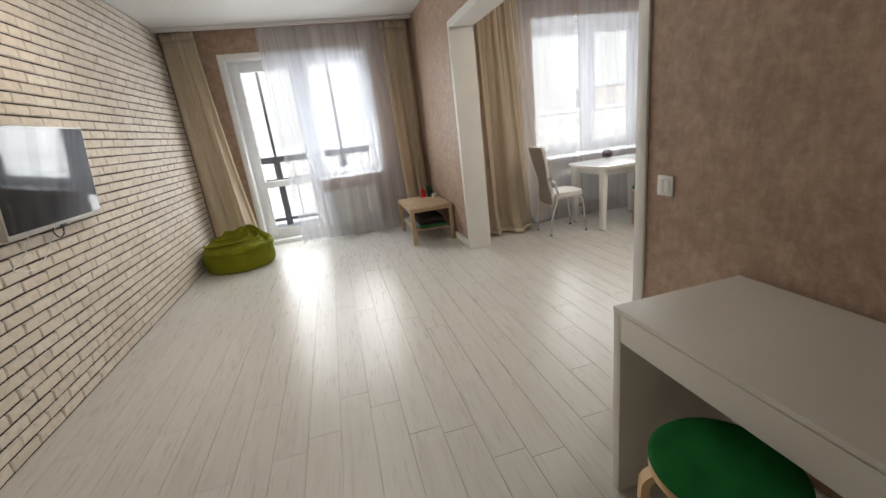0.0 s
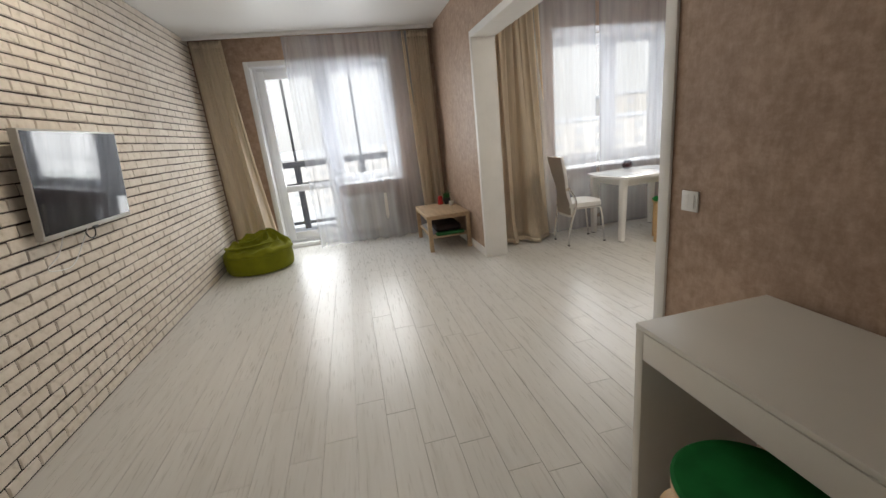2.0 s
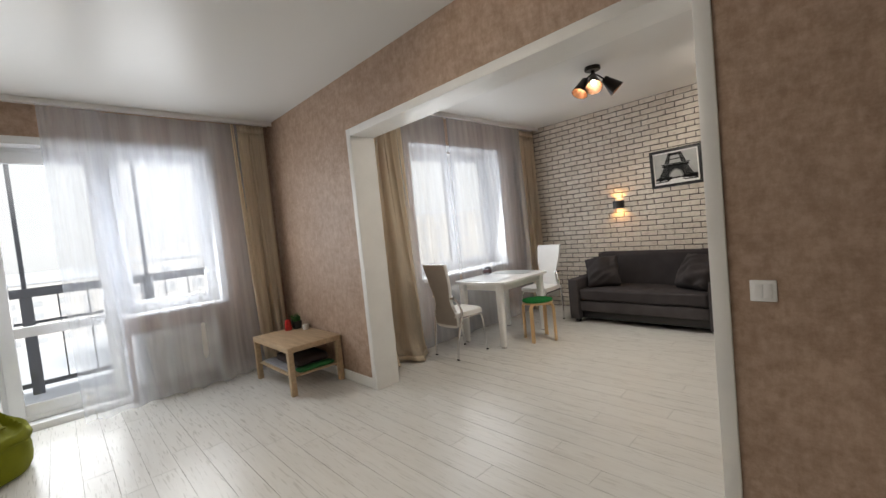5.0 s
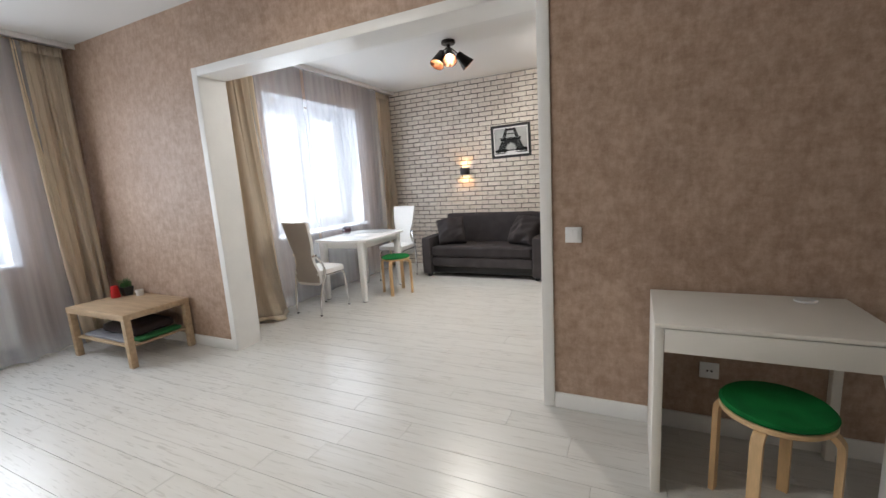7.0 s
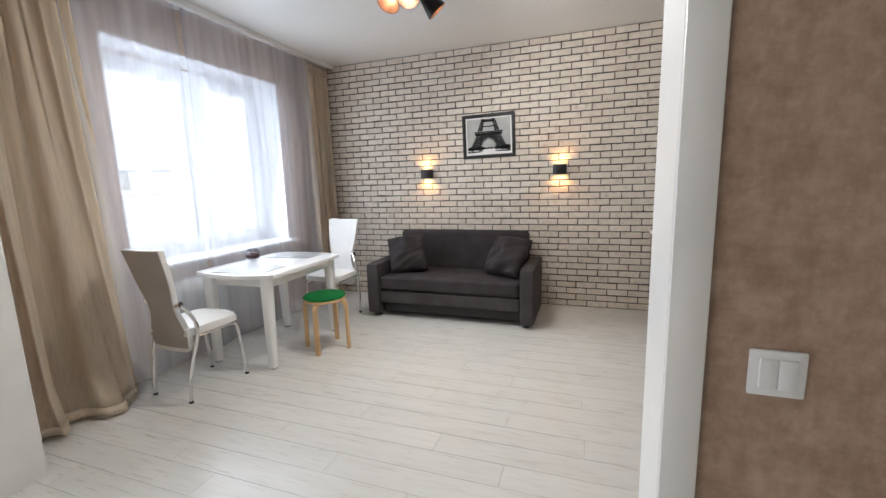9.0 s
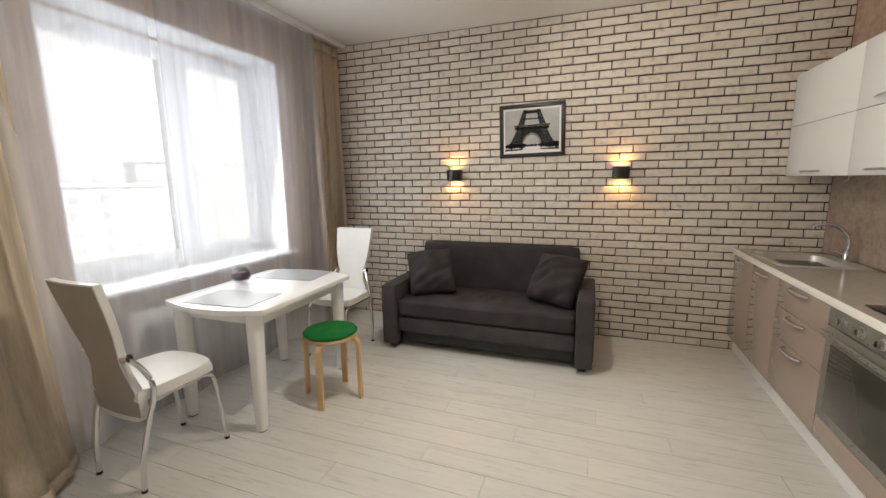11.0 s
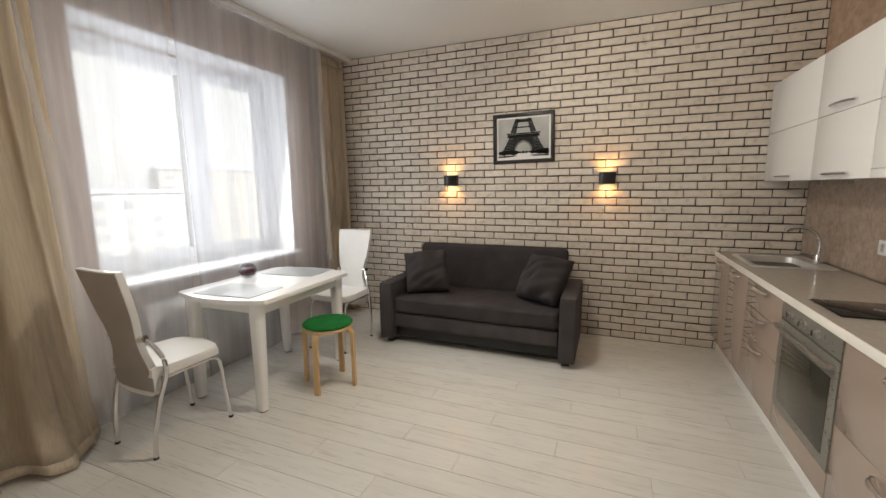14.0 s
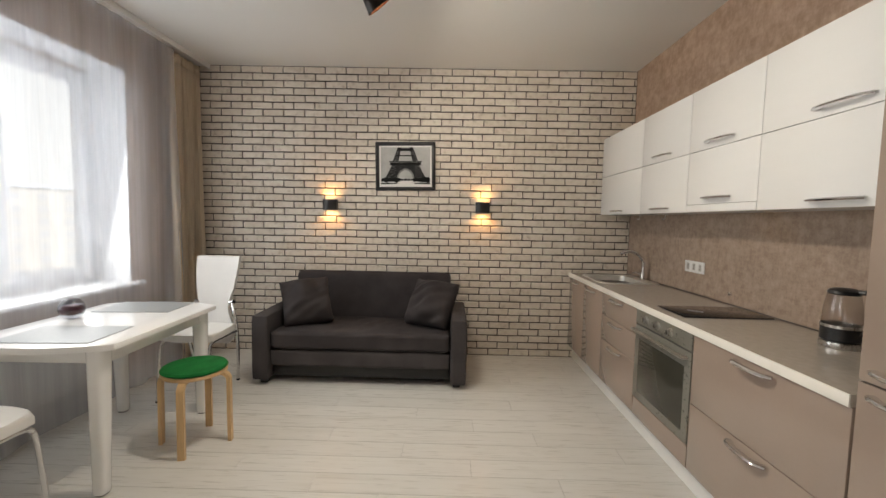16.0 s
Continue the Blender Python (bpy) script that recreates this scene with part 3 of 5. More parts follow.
# kitchen window: fixed light and a sash
GY = KY + 0.30
win = thing("window_2", pose(0, 0, 0), "white plastic double kitchen window above the table", "window", kind="structure")
part("window_frame", pane_frame(KX0, KX1, KSILL, KZ - 0.03, GY, 0.055, 0.07, box((3.36, GY, KSILL + 0.05), (3.435, GY + 0.07, KZ - 0.08), 0.004)), M_PVC, win)
part("sash", pane_frame(3.42, KX1 - 0.04, KSILL + 0.05, KZ - 0.075, GY - 0.014, 0.08, 0.06, bmesh.new()), M_PVC, win)
part("sash", pane_frame(KX0 + 0.04, 3.375, KSILL + 0.05, KZ - 0.075, GY - 0.008, 0.085, 0.06, bmesh.new()), M_PVC, win)
pane(KX0 + 0.12, 3.295, KSILL + 0.13, KZ - 0.145, GY + 0.02, win)
pane(3.495, KX1 - 0.115, KSILL + 0.125, KZ - 0.15, GY + 0.02, win)
handle_of(3.46, GY - 0.014, 1.55, win)
part("window_sill", box((KX0 - 0.05, KY - 0.10, KSILL - 0.03), (KX1 + 0.05, GY, KSILL), 0.01), M_PVC, win)
bm = box((KX0 - 0.001, KY, KSILL), (KX0 + 0.012, GY, KZ))
box((KX1 - 0.012, KY, KSILL), (KX1 + 0.001, GY, KZ), bm=bm)
box((KX0 + 0.012, KY, KZ - 0.012), (KX1 - 0.012, GY, KZ + 0.001), bm=bm)
structure("trim_kitchen_reveal", bm, M_PVC, "white reveal panels of the kitchen window", "trim")


# ---- curtains ----
def curtain(name, x0, x1, bx0, bx1, y, z0, z1, folds, depth, material, label, category, thick=0.0, seed=1, bulge=0.0, puddle=0.0, flare=1.4):
    """Hanging cloth: x0..x1 at the rail, bx0..bx1 at the hem; narrow pleats above that merge into broad folds below."""
    rnd = random.Random(seed)
    nu, nv = int(folds * 22), 34
    ph = [rnd.uniform(0, 6.28) for _ in range(8)]
    rows = []
    for j in range(nv + 1):
        v = j / nv
        z = z1 + (z0 - z1) * v
        row = []
        for i in range(nu + 1):
            u = i / nu
            w = u + 0.05 * math.sin(4 * u + ph[0] + v * 0.8) + 0.02 * math.sin(11 * u + ph[1] - v * 1.2)
            a = 2 * math.pi * folds * w
            pleat = (1 - v) ** 1.5 * 0.40 * math.sin(2.6 * a + ph[3]) + (0.25 + 0.2 * v) * math.sin(a + ph[5] + 0.5 * v)
            broad = v ** 0.8 * (0.75 * math.sin(0.47 * a + ph[2] + 0.35 * v) + 0.30 * math.sin(0.78 * a + ph[4] - 0.4 * v))
            crisp = 0.10 * v * math.sin(3.1 * a + ph[6] + 1.5 * v) * (0.5 + 0.5 * math.sin(5 * u + ph[7]))
            f = pleat + broad + crisp
            fall = min(1.0, 0.5 + 0.7 * v)
            yy = y + depth * fall * f - bulge * v ** 2.2 * math.sin(math.pi * min(1, max(0, u * 1.15 - 0.05))) ** 0.7
            ease = v ** flare
            x = (x0 + (x1 - x0) * u) * (1 - ease) + (bx0 + (bx1 - bx0) * u) * ease + 0.12 * depth * math.sin(2 * a + ph[5])
            zz = z
            if puddle and v > 0.9:
                k = (v - 0.9) / 0.1
                yy -= puddle * k * (0.6 + 0.4 * math.sin(6 * u + ph[1]))
                zz = z0 + (z - z0) * (1 - 0.55 * k) + 0.012 * k * (1 + math.sin(a + ph[2]))
            row.append((x, yy, zz))
        rows.append(row)
    e = thing(name, pose(0, 0, 0), label, category)
    for nm, r0, r1 in (("heading", 0, 1), ("cloth", 1, nv - 1), ("hem", nv - 1, nv)):
        b2 = bmesh.new()
        made = [[b2.verts.new(p) for p in row] for row in rows[r0:r1 + 1]]
        for r, q in zip(made, made[1:]):
            for i in range(nu):
                b2.faces.new((r[i], r[i + 1], q[i + 1], q[i]))
        o = part(nm, b2, material, e)
        if thick:
            mod = o.modifiers.new("thickness", "SOLIDIFY")
            mod.thickness = thick
    return e


CT = H - 0.045
curtain("drape", -1.86, -1.48, -1.84, -1.27, NY - 0.125, 0.012, CT, 3.8, 0.058, M_DRAPE, "beige drape hanging beside the balcony door", "curtain", 0.003, 3, bulge=0.05)
curtain("drape", 0.78, 1.14, 0.86, 1.17, NY - 0.125, 0.012, CT, 4, 0.062, M_DRAPE, "beige drape hanging behind the coffee table", "curtain", 0.003, 4)
curtain("sheer_curtain", -0.77, -0.34, -0.74, -0.16, NY - 0.155, 0.006, CT, 3, 0.018, M_SHEER, "sheer white curtain trailing on the floor by the door", "sheer curtain", 0.0, 15, puddle=0.10, flare=2.6)
curtain("sheer_curtain", -0.44, 0.86, -0.40, 0.92, NY - 0.125, 0.006, CT, 6, 0.020, M_SHEER, "sheer white curtain across the balcony window", "sheer curtain", 0.0, 5, puddle=0.07)
curtain("drape", 1.50, 2.17, 1.47, 2.30, KY - 0.19, 0.010, CT, 3.6, 0.085, M_DRAPE, "beige drape spreading on the kitchen floor", "curtain", 0.003, 6, bulge=0.13, puddle=0.09, flare=1.1)
curtain("drape", 4.46, 4.93, 4.54, 4.93, KY - 0.12, 0.012, CT, 5, 0.058, M_DRAPE, "beige drape in the corner by the brick wall", "curtain", 0.003, 7)
curtain("sheer_curtain", 1.96, 4.50, 2.05, 4.58, KY - 0.165, 0.02, CT, 10, 0.022, M_SHEER, "sheer white curtain across the kitchen window", "sheer curtain", 0.0, 8)
for nm, x0, x1, y in (("curtain_rail", WX, PX0, NY), ("curtain_rail", PX1, EX, KY)):
    e = thing(nm, pose(0, 0, 0), "white plastic ceiling curtain rail with a cornice strip", "curtain rail")
    part("track", box((x0, y - 0.20, H - 0.016), (x1, y - 0.05, H), 0.003), M_PVC, e)
    part("cornice", box((x0, y - 0.212, H - 0.045), (x1, y - 0.20, H), 0.003), M_PVC, e)

# ---- things ----
def rounded_rect(w, d, r, n=6, cx=0.0, cy=0.0):
    pts = []
    for sx, sy, a0 in ((1, 1, 0), (-1, 1, 90), (-1, -1, 180), (1, -1, 270)):
        for i in range(n + 1):
            a = radians(a0 + 90 * i / n)
            pts.append((cx + sx * (w / 2 - r) + r * math.cos(a), cy + sy * (d / 2 - r) + r * math.sin(a)))
    return pts


def cushion_mesh(w, d, h, crumple=0.012, seed=0, n=22, edge=0.5):
    """A stuffed cushion with a pinched seam and soft creases, lying flat at z = 0."""
    bm = bmesh.new()
    off = Vector((seed * 3.1, seed * 1.7, 0))
    sheets = []
    for side in (1, -1):
        rows = []
        for j in range(n + 1):
            row = []
            for i in range(n + 1):
                u, v = 2 * i / n - 1, 2 * j / n - 1
                k = max(0.0, (1 - abs(u) ** 3.2) * (1 - abs(v) ** 3.2)) ** edge
                pull = 1 - 0.07 * (1 - abs(u)) * abs(v) ** 4 - 0.0
                x = u * w / 2 * (1 - 0.06 * (1 - v * v) * abs(u) ** 6)
                y = v * d / 2 * (1 - 0.06 * (1 - u * u) * abs(v) ** 6)
                c = noise.noise(Vector((x * 7, y * 7, side)) + off) + 0.6 * noise.noise(Vector((x * 17 + y * 9, y * 5, side)) + off)
                row.append(bm.verts.new((x, y, side * k * h / 2 + crumple * c * (0.3 + k))))
            rows.append(row)
        sheets.append(rows)
        for r, s in zip(rows, rows[1:]):
            for i in range(n):
                bm.faces.new((r[i], r[i + 1], s[i + 1], s[i]))
    bmesh.ops.remove_doubles(bm, verts=[v for rows in sheets for j, r in enumerate(rows) for i, v in enumerate(r) if i in (0, n) or j in (0, n)], dist=0.03)
    return bm


def wrinkle(bm, amount, scale, seed=0):
    for v in bm.verts:
        p = v.co * scale + Vector((seed, seed * 2.3, 0))
        v.co += v.normal * amount * (noise.noise(p) + 0.5 * noise.noise(p * 2.3))
    return bm


def soft_block(lo, hi, bevel, cuts=8, amount=0.006, scale=5.0, seed=0):
    """An upholstered block: rounded, slightly swollen and uneven."""
    bm = box(lo, hi)
    bmesh.ops.subdivide_edges(bm, edges=bm.edges[:], cuts=cuts, use_grid_fill=True)
    c = (Vector(lo) + Vector(hi)) / 2
    half = (Vector(hi) - Vector(lo)) / 2
    for v in bm.verts:
        p = v.co - c
        inner = Vector([max(-half[i] + bevel, min(half[i] - bevel, p[i])) for i in range(3)])
        d = p - inner
        if d.length > 1e-6:
            p = inner + d.normalized() * min(d.length, bevel)
        v.co = c + p
    bm.normal_update()
    return wrinkle(bm, amount, scale, seed)


# sofa
def sofa(m):
    s = thing("sofa", m, "charcoal grey fabric two-seat sofa bed against the brick wall", "sofa")
    L, D = 1.735, 0.82        # along y, along x; front at x = 0
    A = 0.135
    part("base", box((0.07, A, 0.055), (D - 0.02, L - A, 0.17), 0.012), M_BLACK, s)
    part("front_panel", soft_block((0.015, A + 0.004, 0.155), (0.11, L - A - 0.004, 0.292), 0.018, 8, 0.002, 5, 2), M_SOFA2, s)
    bm = soft_block((0.0, A + 0.003, 0.297), (D - 0.2, L - A - 0.003, 0.445), 0.035, 40, 0.007, 4.0, 3)
    for vv in bm.verts:
        if vv.co.z > 0.43:
            near = math.exp(-((vv.co.y - L / 2) / 0.24) ** 2 - ((vv.co.x - 0.3) / 0.2) ** 2)
            vv.co.z += 0.011 * near * math.sin(55 * (vv.co.y + 0.35 * vv.co.x) + 5 * noise.noise(vv.co * 6))
    part("seat_cushion", bm, M_SOFA, s)
    bm = soft_block((0, A + 0.003, 0), (0.17, L - A - 0.003, 0.47), 0.04, 10, 0.005, 4, 4)
    turn_all(bm, Matrix.Translation((D - 0.27, 0, 0.41)) @ Matrix.Rotation(radians(10), 4, "Y"))
    part("backrest", bm, M_SOFA, s)
    for y0 in (0.0, L - A):
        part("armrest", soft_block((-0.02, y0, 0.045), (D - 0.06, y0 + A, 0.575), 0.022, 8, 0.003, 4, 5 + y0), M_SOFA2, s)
    for x in (0.05, D - 0.14):
        for y in (0.05, L - 0.10):
            part("foot", box((x, y, 0), (x + 0.06, y + 0.06, 0.05), 0.006), M_BLACK, s)
    return s


sofa(pose(4.085, 2.195, 0))
for y, z, rz, tilt, spin, seed in ((3.60, 0.625, 16, 60, 8, 1), (2.50, 0.635, -24, 58, -3, 2)):
    c = part("cushion", cushion_mesh(0.43, 0.42, 0.26, 0.038, seed, 34), M_SOFA)
    c.matrix_basis = Matrix.Translation((4.415, y, z)) @ Matrix.Rotation(radians(180 + rz), 4, "Z") @ Matrix.Rotation(radians(tilt), 4, "Y") @ Matrix.Rotation(radians(spin), 4, "Z")
    tagged(c, "charcoal grey crumpled scatter cushion on the sofa", "cushion", "sofa cushions")


# dining table
def dining_table(m):
    t = thing("dining_table", m, "white glossy dining table with rounded ends and thick legs", "table")
    hl, hw = 0.53, 0.37
    out = []
    for i in range(13):
        v = -1 + i / 6
        out.append((hl - 0.085 * v * v, hw * v * (1 - 0.0)))
    for i in range(13):
        v = 1 - i / 6
        out.append((-hl + 0.085 * v * v, hw * v))
    part("tabletop", prism(out, 0.722, 0.75, 0.006), M_GLOSSW, t)
    bm = box((-0.40, -0.295, 0.64), (0.40, -0.277, 0.722), 0.002)
    box((-0.40, 0.277, 0.64), (0.40, 0.295, 0.722), 0.002, bm=bm)
    box((-0.40, -0.277, 0.64), (-0.382, 0.277, 0.722), 0.002, bm=bm)
    box((0.382, -0.277, 0.64), (0.40, 0.277, 0.722), 0.002, bm=bm)
    part("apron", bm, M_WHITE, t)
    for sx in (-1, 1):
        for sy in (-1, 1):
            bm = bmesh.new()
            lo = rounded_rect(0.062, 0.062, 0.02, 5, sx * 0.425, sy * 0.272)
            hi = rounded_rect(0.086, 0.086, 0.028, 5, sx * 0.415, sy * 0.275)
            a = [bm.verts.new((x, y, 0.008)) for x, y in lo]
            b = [bm.verts.new((x, y, 0.722)) for x, y in hi]
            n = len(a)
            for i in range(n):
                bm.faces.new((a[i], a[(i + 1) % n], b[(i + 1) % n], b[i]))
            bm.faces.new(a[::-1]); bm.faces.new(b)
            leg = part("leg", bm, M_GLOSSW, t)
            part("foot_pad", prism(rounded_rect(0.05, 0.05, 0.016, 4, sx * 0.425, sy * 0.272), 0, 0.008), M_BLACK, leg)
    return t


dining_table(pose(3.175, 4.31, 0, 0, 0, 1.5))
for x, y, rz in ((2.88, 4.29, 4), (3.52, 4.36, 5)):
    mt = part("placemat", prism(rounded_rect(0.31, 0.46, 0.006, 2), 0.7505, 0.7535), M_MAT)
    mt.matrix_basis = pose(x, y, 0, 0, 0, rz)
    tagged(mt, "grey woven placemat lying on the white table", "placemat", "placemats")
v = thing("round_vase", pose(3.19, 4.545, 0.75) @ Matrix.Scale(1.3, 4), "small round glass vase with dark filling on the table", "vase")
part("bowl", lathe([(0.0, 0.002), (0.022, 0.003), (0.043, 0.02), (0.05, 0.045), (0.043, 0.07), (0.026, 0.088), (0.024, 0.088), (0.040, 0.069), (0.047, 0.045), (0.040, 0.022), (0.0, 0.006)], 28), M_VASE, v)
part("filling", wrinkle(lathe([(0, 0.008), (0.038, 0.024), (0.044, 0.045), (0.03, 0.06), (0, 0.064)], 20), 0.004, 60), surface("dark_beads", (0.13, 0.025, 0.04), 0.3, var=0.6, scale=90, bump=0.3), v)


# chairs
def dining_chair():
    c = thing("dining_chair", pose(0, 0, 0), "white leatherette dining chair with bent chrome legs", "chair", "chairs at the dining table")
    # faces +x; seat pad
    bm = bmesh.new()
    out = []
    for i in range(9):
        a = -1 + i / 4
        out.append((0.215 - 0.045 * a * a, 0.20 * a))
    for y, x in ((0.205, 0.05), (0.195, -0.12), (0.18, -0.2), (-0.18, -0.2), (-0.195, -0.12), (-0.205, 0.05)):
        out.append((x, y))
    prism(out, 0.445, 0.495, 0.018, bm=bm)
    part("seat", bm, M_LEATHER, c)
    # shaped back: narrow waist, slightly flared head and skirt
    prof = [(0.33, 0.135, -0.168), (0.36, 0.168, -0.17), (0.44, 0.178, -0.176), (0.51, 0.155, -0.184), (0.58, 0.126, -0.194), (0.64, 0.120, -0.204), (0.70, 0.132, -0.215), (0.78, 0.154, -0.232), (0.88, 0.166, -0.254), (0.98, 0.174, -0.278), (1.03, 0.175, -0.290)]
    bm = bmesh.new()
    rows = []
    n = 10
    for z, w, x in prof:
        ring = []
        for i in range(n + 1):
            u = -1 + 2 * i / n
            ring.append(bm.verts.new((x + 0.012 * (1 - u * u) * -1 + 0.017, u * w, z)))
        for i in range(n, -1, -1):
            u = -1 + 2 * i / n
            ring.append(bm.verts.new((x + 0.012 * (1 - u * u) * -1 - 0.017, u * w, z)))
        rows.append(ring)
    k = len(rows[0])
    for r, s in zip(rows, rows[1:]):
        for i in range(k):
            bm.faces.new((r[i], r[(i + 1) % k], s[(i + 1) % k], s[i]))
    bm.faces.new(rows[0][::-1]); bm.faces.new(rows[-1])
    es = [e for e in bm.edges if len(e.link_faces) == 2 and e.calc_face_angle(0) > 1.0]
    bmesh.ops.bevel(bm, geom=es, offset=0.01, segments=3, affect="EDGES", profile=0.5)
    back = part("backrest", bm, M_LEATHER, c)
    bm = bmesh.new()
    rows = []
    for z, w, x in prof[1:-1] + [(1.022, 0.172, -0.288)]:
        rows.append([bm.verts.new((x - 0.012 * (1 - u * u) - 0.0172 - d, u * w * 0.965, z)) for d, us in ((0.0, [-1 + 0.2 * i for i in range(11)]), (0.0028, [1 - 0.2 * i for i in range(11)])) for u in us])
    k = len(rows[0])
    for r, q in zip(rows, rows[1:]):
        for i in range(k):
            bm.faces.new((r[i], r[(i + 1) % k], q[(i + 1) % k], q[i]))
    bm.faces.new(rows[0][::-1]); bm.faces.new(rows[-1])
    part("back_cover", bm, M_BACK, back, "taupe grey back cover")
    for s in (-1, 1):
        y = s * 0.19
        leg = part("leg", tube(smooth_path([(-0.205, y * 0.76, 0.66), (-0.170, y * 0.90, 0.61), (-0.145, y * 1.06, 0.53), (-0.15, y * 1.10, 0.45), (-0.185, y * 1.04, 0.32), (-0.215, y * 0.96, 0.16), (-0.225, y * 0.92, 0.012)]), 0.0125, 12), M_CHROME, c)
        part("cap", tube([(-0.208, y * 0.64, 0.655), (-0.200, y * 0.84, 0.662)], 0.019, 12), M_CHROME, leg)
        part("leg", tube(smooth_path([(-0.15, y * 1.08, 0.44), (0.02, y * 0.97, 0.432), (0.15, y * 0.95, 0.425), (0.185, y * 0.96, 0.37), (0.205, y * 0.96, 0.2), (0.225, y * 0.96, 0.012)]), 0.0115, 12), M_CHROME, c)
        for x, yy in ((-0.225, y * 0.92), (0.225, y * 0.96)):
            part("foot_cap", tube([(x, yy, 0), (x, yy, 0.014)], 0.014, 10), M_BLACK, c)
    part("stretcher", tube([(-0.06, -0.185, 0.432), (-0.06, 0.185, 0.432)], 0.009, 10), M_CHROME, c)
    return c


ch = dining_chair()
ch.matrix_basis = pose(2.41, 4.354, 0, 0, 0, -2)
copy_thing(ch, pose(3.955, 4.27, 0, 0, 0, 180))


# stools
def stool():
    s = thing("stool", pose(0, 0, 0), "round birch stool with bentwood legs and green felt pad", "stool", "round stools")
    part("seat", lathe([(0, 0.432), (0.172, 0.432), (0.176, 0.436), (0.176, 0.449), (0.172, 0.453), (0, 0.453)], 40), M_BIRCH, s)
    pad = part("seat_pad", lathe([(0, 0.4535), (0.166, 0.4535), (0.174, 0.459), (0.175, 0.468), (0.168, 0.476), (0.14, 0.479), (0, 0.480)], 48), M_GREEN, s)
    part("piping", lathe([(0.1735, 0.4605), (0.1770, 0.4625), (0.1775, 0.4655), (0.1745, 0.467), (0.1715, 0.464)], 48), M_GREEN, pad)
    for k in range(4):
        a = radians(45 + 90 * k)
        d = Vector((math.cos(a), math.sin(a), 0))
        t = Vector((-d.y, d.x, 0))
        path = smooth_path([d * 0.10 + Vector((0, 0, 0.424)), d * 0.155 + Vector((0, 0, 0.423)), d * 0.183 + Vector((0, 0, 0.40)), d * 0.189 + Vector((0, 0, 0.36)), d * 0.19 + Vector((0, 0, 0.2)), d * 0.192 + Vector((0, 0, 0.0))], 5)
        bm = bmesh.new()
        rings = []
        for i, p in enumerate(path):
            dd = (path[min(i + 1, len(path) - 1)] - path[max(i - 1, 0)]).normalized()
            nn = dd.cross(t).normalized()
            rings.append([bm.verts.new(p + t * sx * 0.019 + nn * sy * 0.0105) for sx, sy in ((-1, -1), (1, -1), (1, 1), (-1, 1))])
        for q, r in zip(rings, rings[1:]):
            for j in range(4):
                bm.faces.new((q[j], q[(j + 1) % 4], r[(j + 1) % 4], r[j]))
        bm.faces.new(rings[0]); bm.faces.new(rings[-1][::-1])
        es = [e for e in bm.edges if len(e.link_faces) == 2 and e.calc_face_angle(0) > 1.2]
        bmesh.ops.bevel(bm, geom=es, offset=0.003, segments=2, affect="EDGES", profile=0.5)
        part("leg", bm, M_BIRCH, s)
    return s


st = stool()
st.matrix_basis = pose(3.236, 3.859, 0, 0, 0, 145)
copy_thing(st, pose(0.695, 0.64, 0, 0, 0, 17))


# desk
def desk(m):
    d = thing("desk", m, "white foil-covered writing desk with one wide drawer", "desk")
    X0, X1, Y0, Y1, Z = 0.668, 1.192, 0.29, 1.05, 0.755
    part("desktop", box((X0, Y0, Z - 0.018), (X1, Y1, Z), 0.003), M_DESK, d)
    part("side_panel", box((X0 + 0.002, Y1 - 0.036, 0), (X1 - 0.002, Y1, Z - 0.0185), 0.003), M_DESK, d)
    dr = part("drawer", box((X0 + 0.001, Y0 + 0.04, Z - 0.118), (X0 + 0.018, Y1 - 0.038, Z - 0.0215), 0.002), M_DESK, d)
    bm = box((X0 + 0.02, Y0 + 0.05, Z - 0.125), (X1 - 0.07, Y0 + 0.062, Z - 0.05))
    box((X0 + 0.02, Y1 - 0.05, Z - 0.125), (X1 - 0.07, Y1 - 0.062, Z - 0.05), bm=bm)
    box((X0 + 0.02, Y0 + 0.062, Z - 0.125), (X1 - 0.07, Y1 - 0.062, Z - 0.119), bm=bm)
    part("drawer_box", bm, M_DESK, dr)
    part("leg", box((X0 + 0.002, Y0, 0), (X0 + 0.046, Y0 + 0.036, Z - 0.0185), 0.003), M_DESK, d)
    part("leg", box((X1 - 0.05, Y0, 0), (X1 - 0.006, Y0 + 0.036, Z - 0.0185), 0.003), M_DESK, d)
    bm = prism([(X0 + 0.047, Z - 0.0185), (X1 - 0.051, Z - 0.0185), (X1 - 0.051, Z - 0.26), (X1 - 0.16, Z - 0.12), (X0 + 0.16, Z - 0.12), (X0 + 0.047, Z - 0.26)], Y0 + 0.006, Y0 + 0.03)
    for vv in bm.verts:
        vv.co = Vector((vv.co.x, vv.co.z, vv.co.y))
    part("brace", bm, M_DESK, d)
    part("cable_cap", lathe([(0.020, 0.0), (0.040, 0.0), (0.043, 0.003), (0.040, 0.006), (0.022, 0.006)], 28, centre=(1.115, 0.45, Z + 0.0003)), M_PVC, d, "round white cable outlet")
    return d


desk(pose(0, 0, 0))


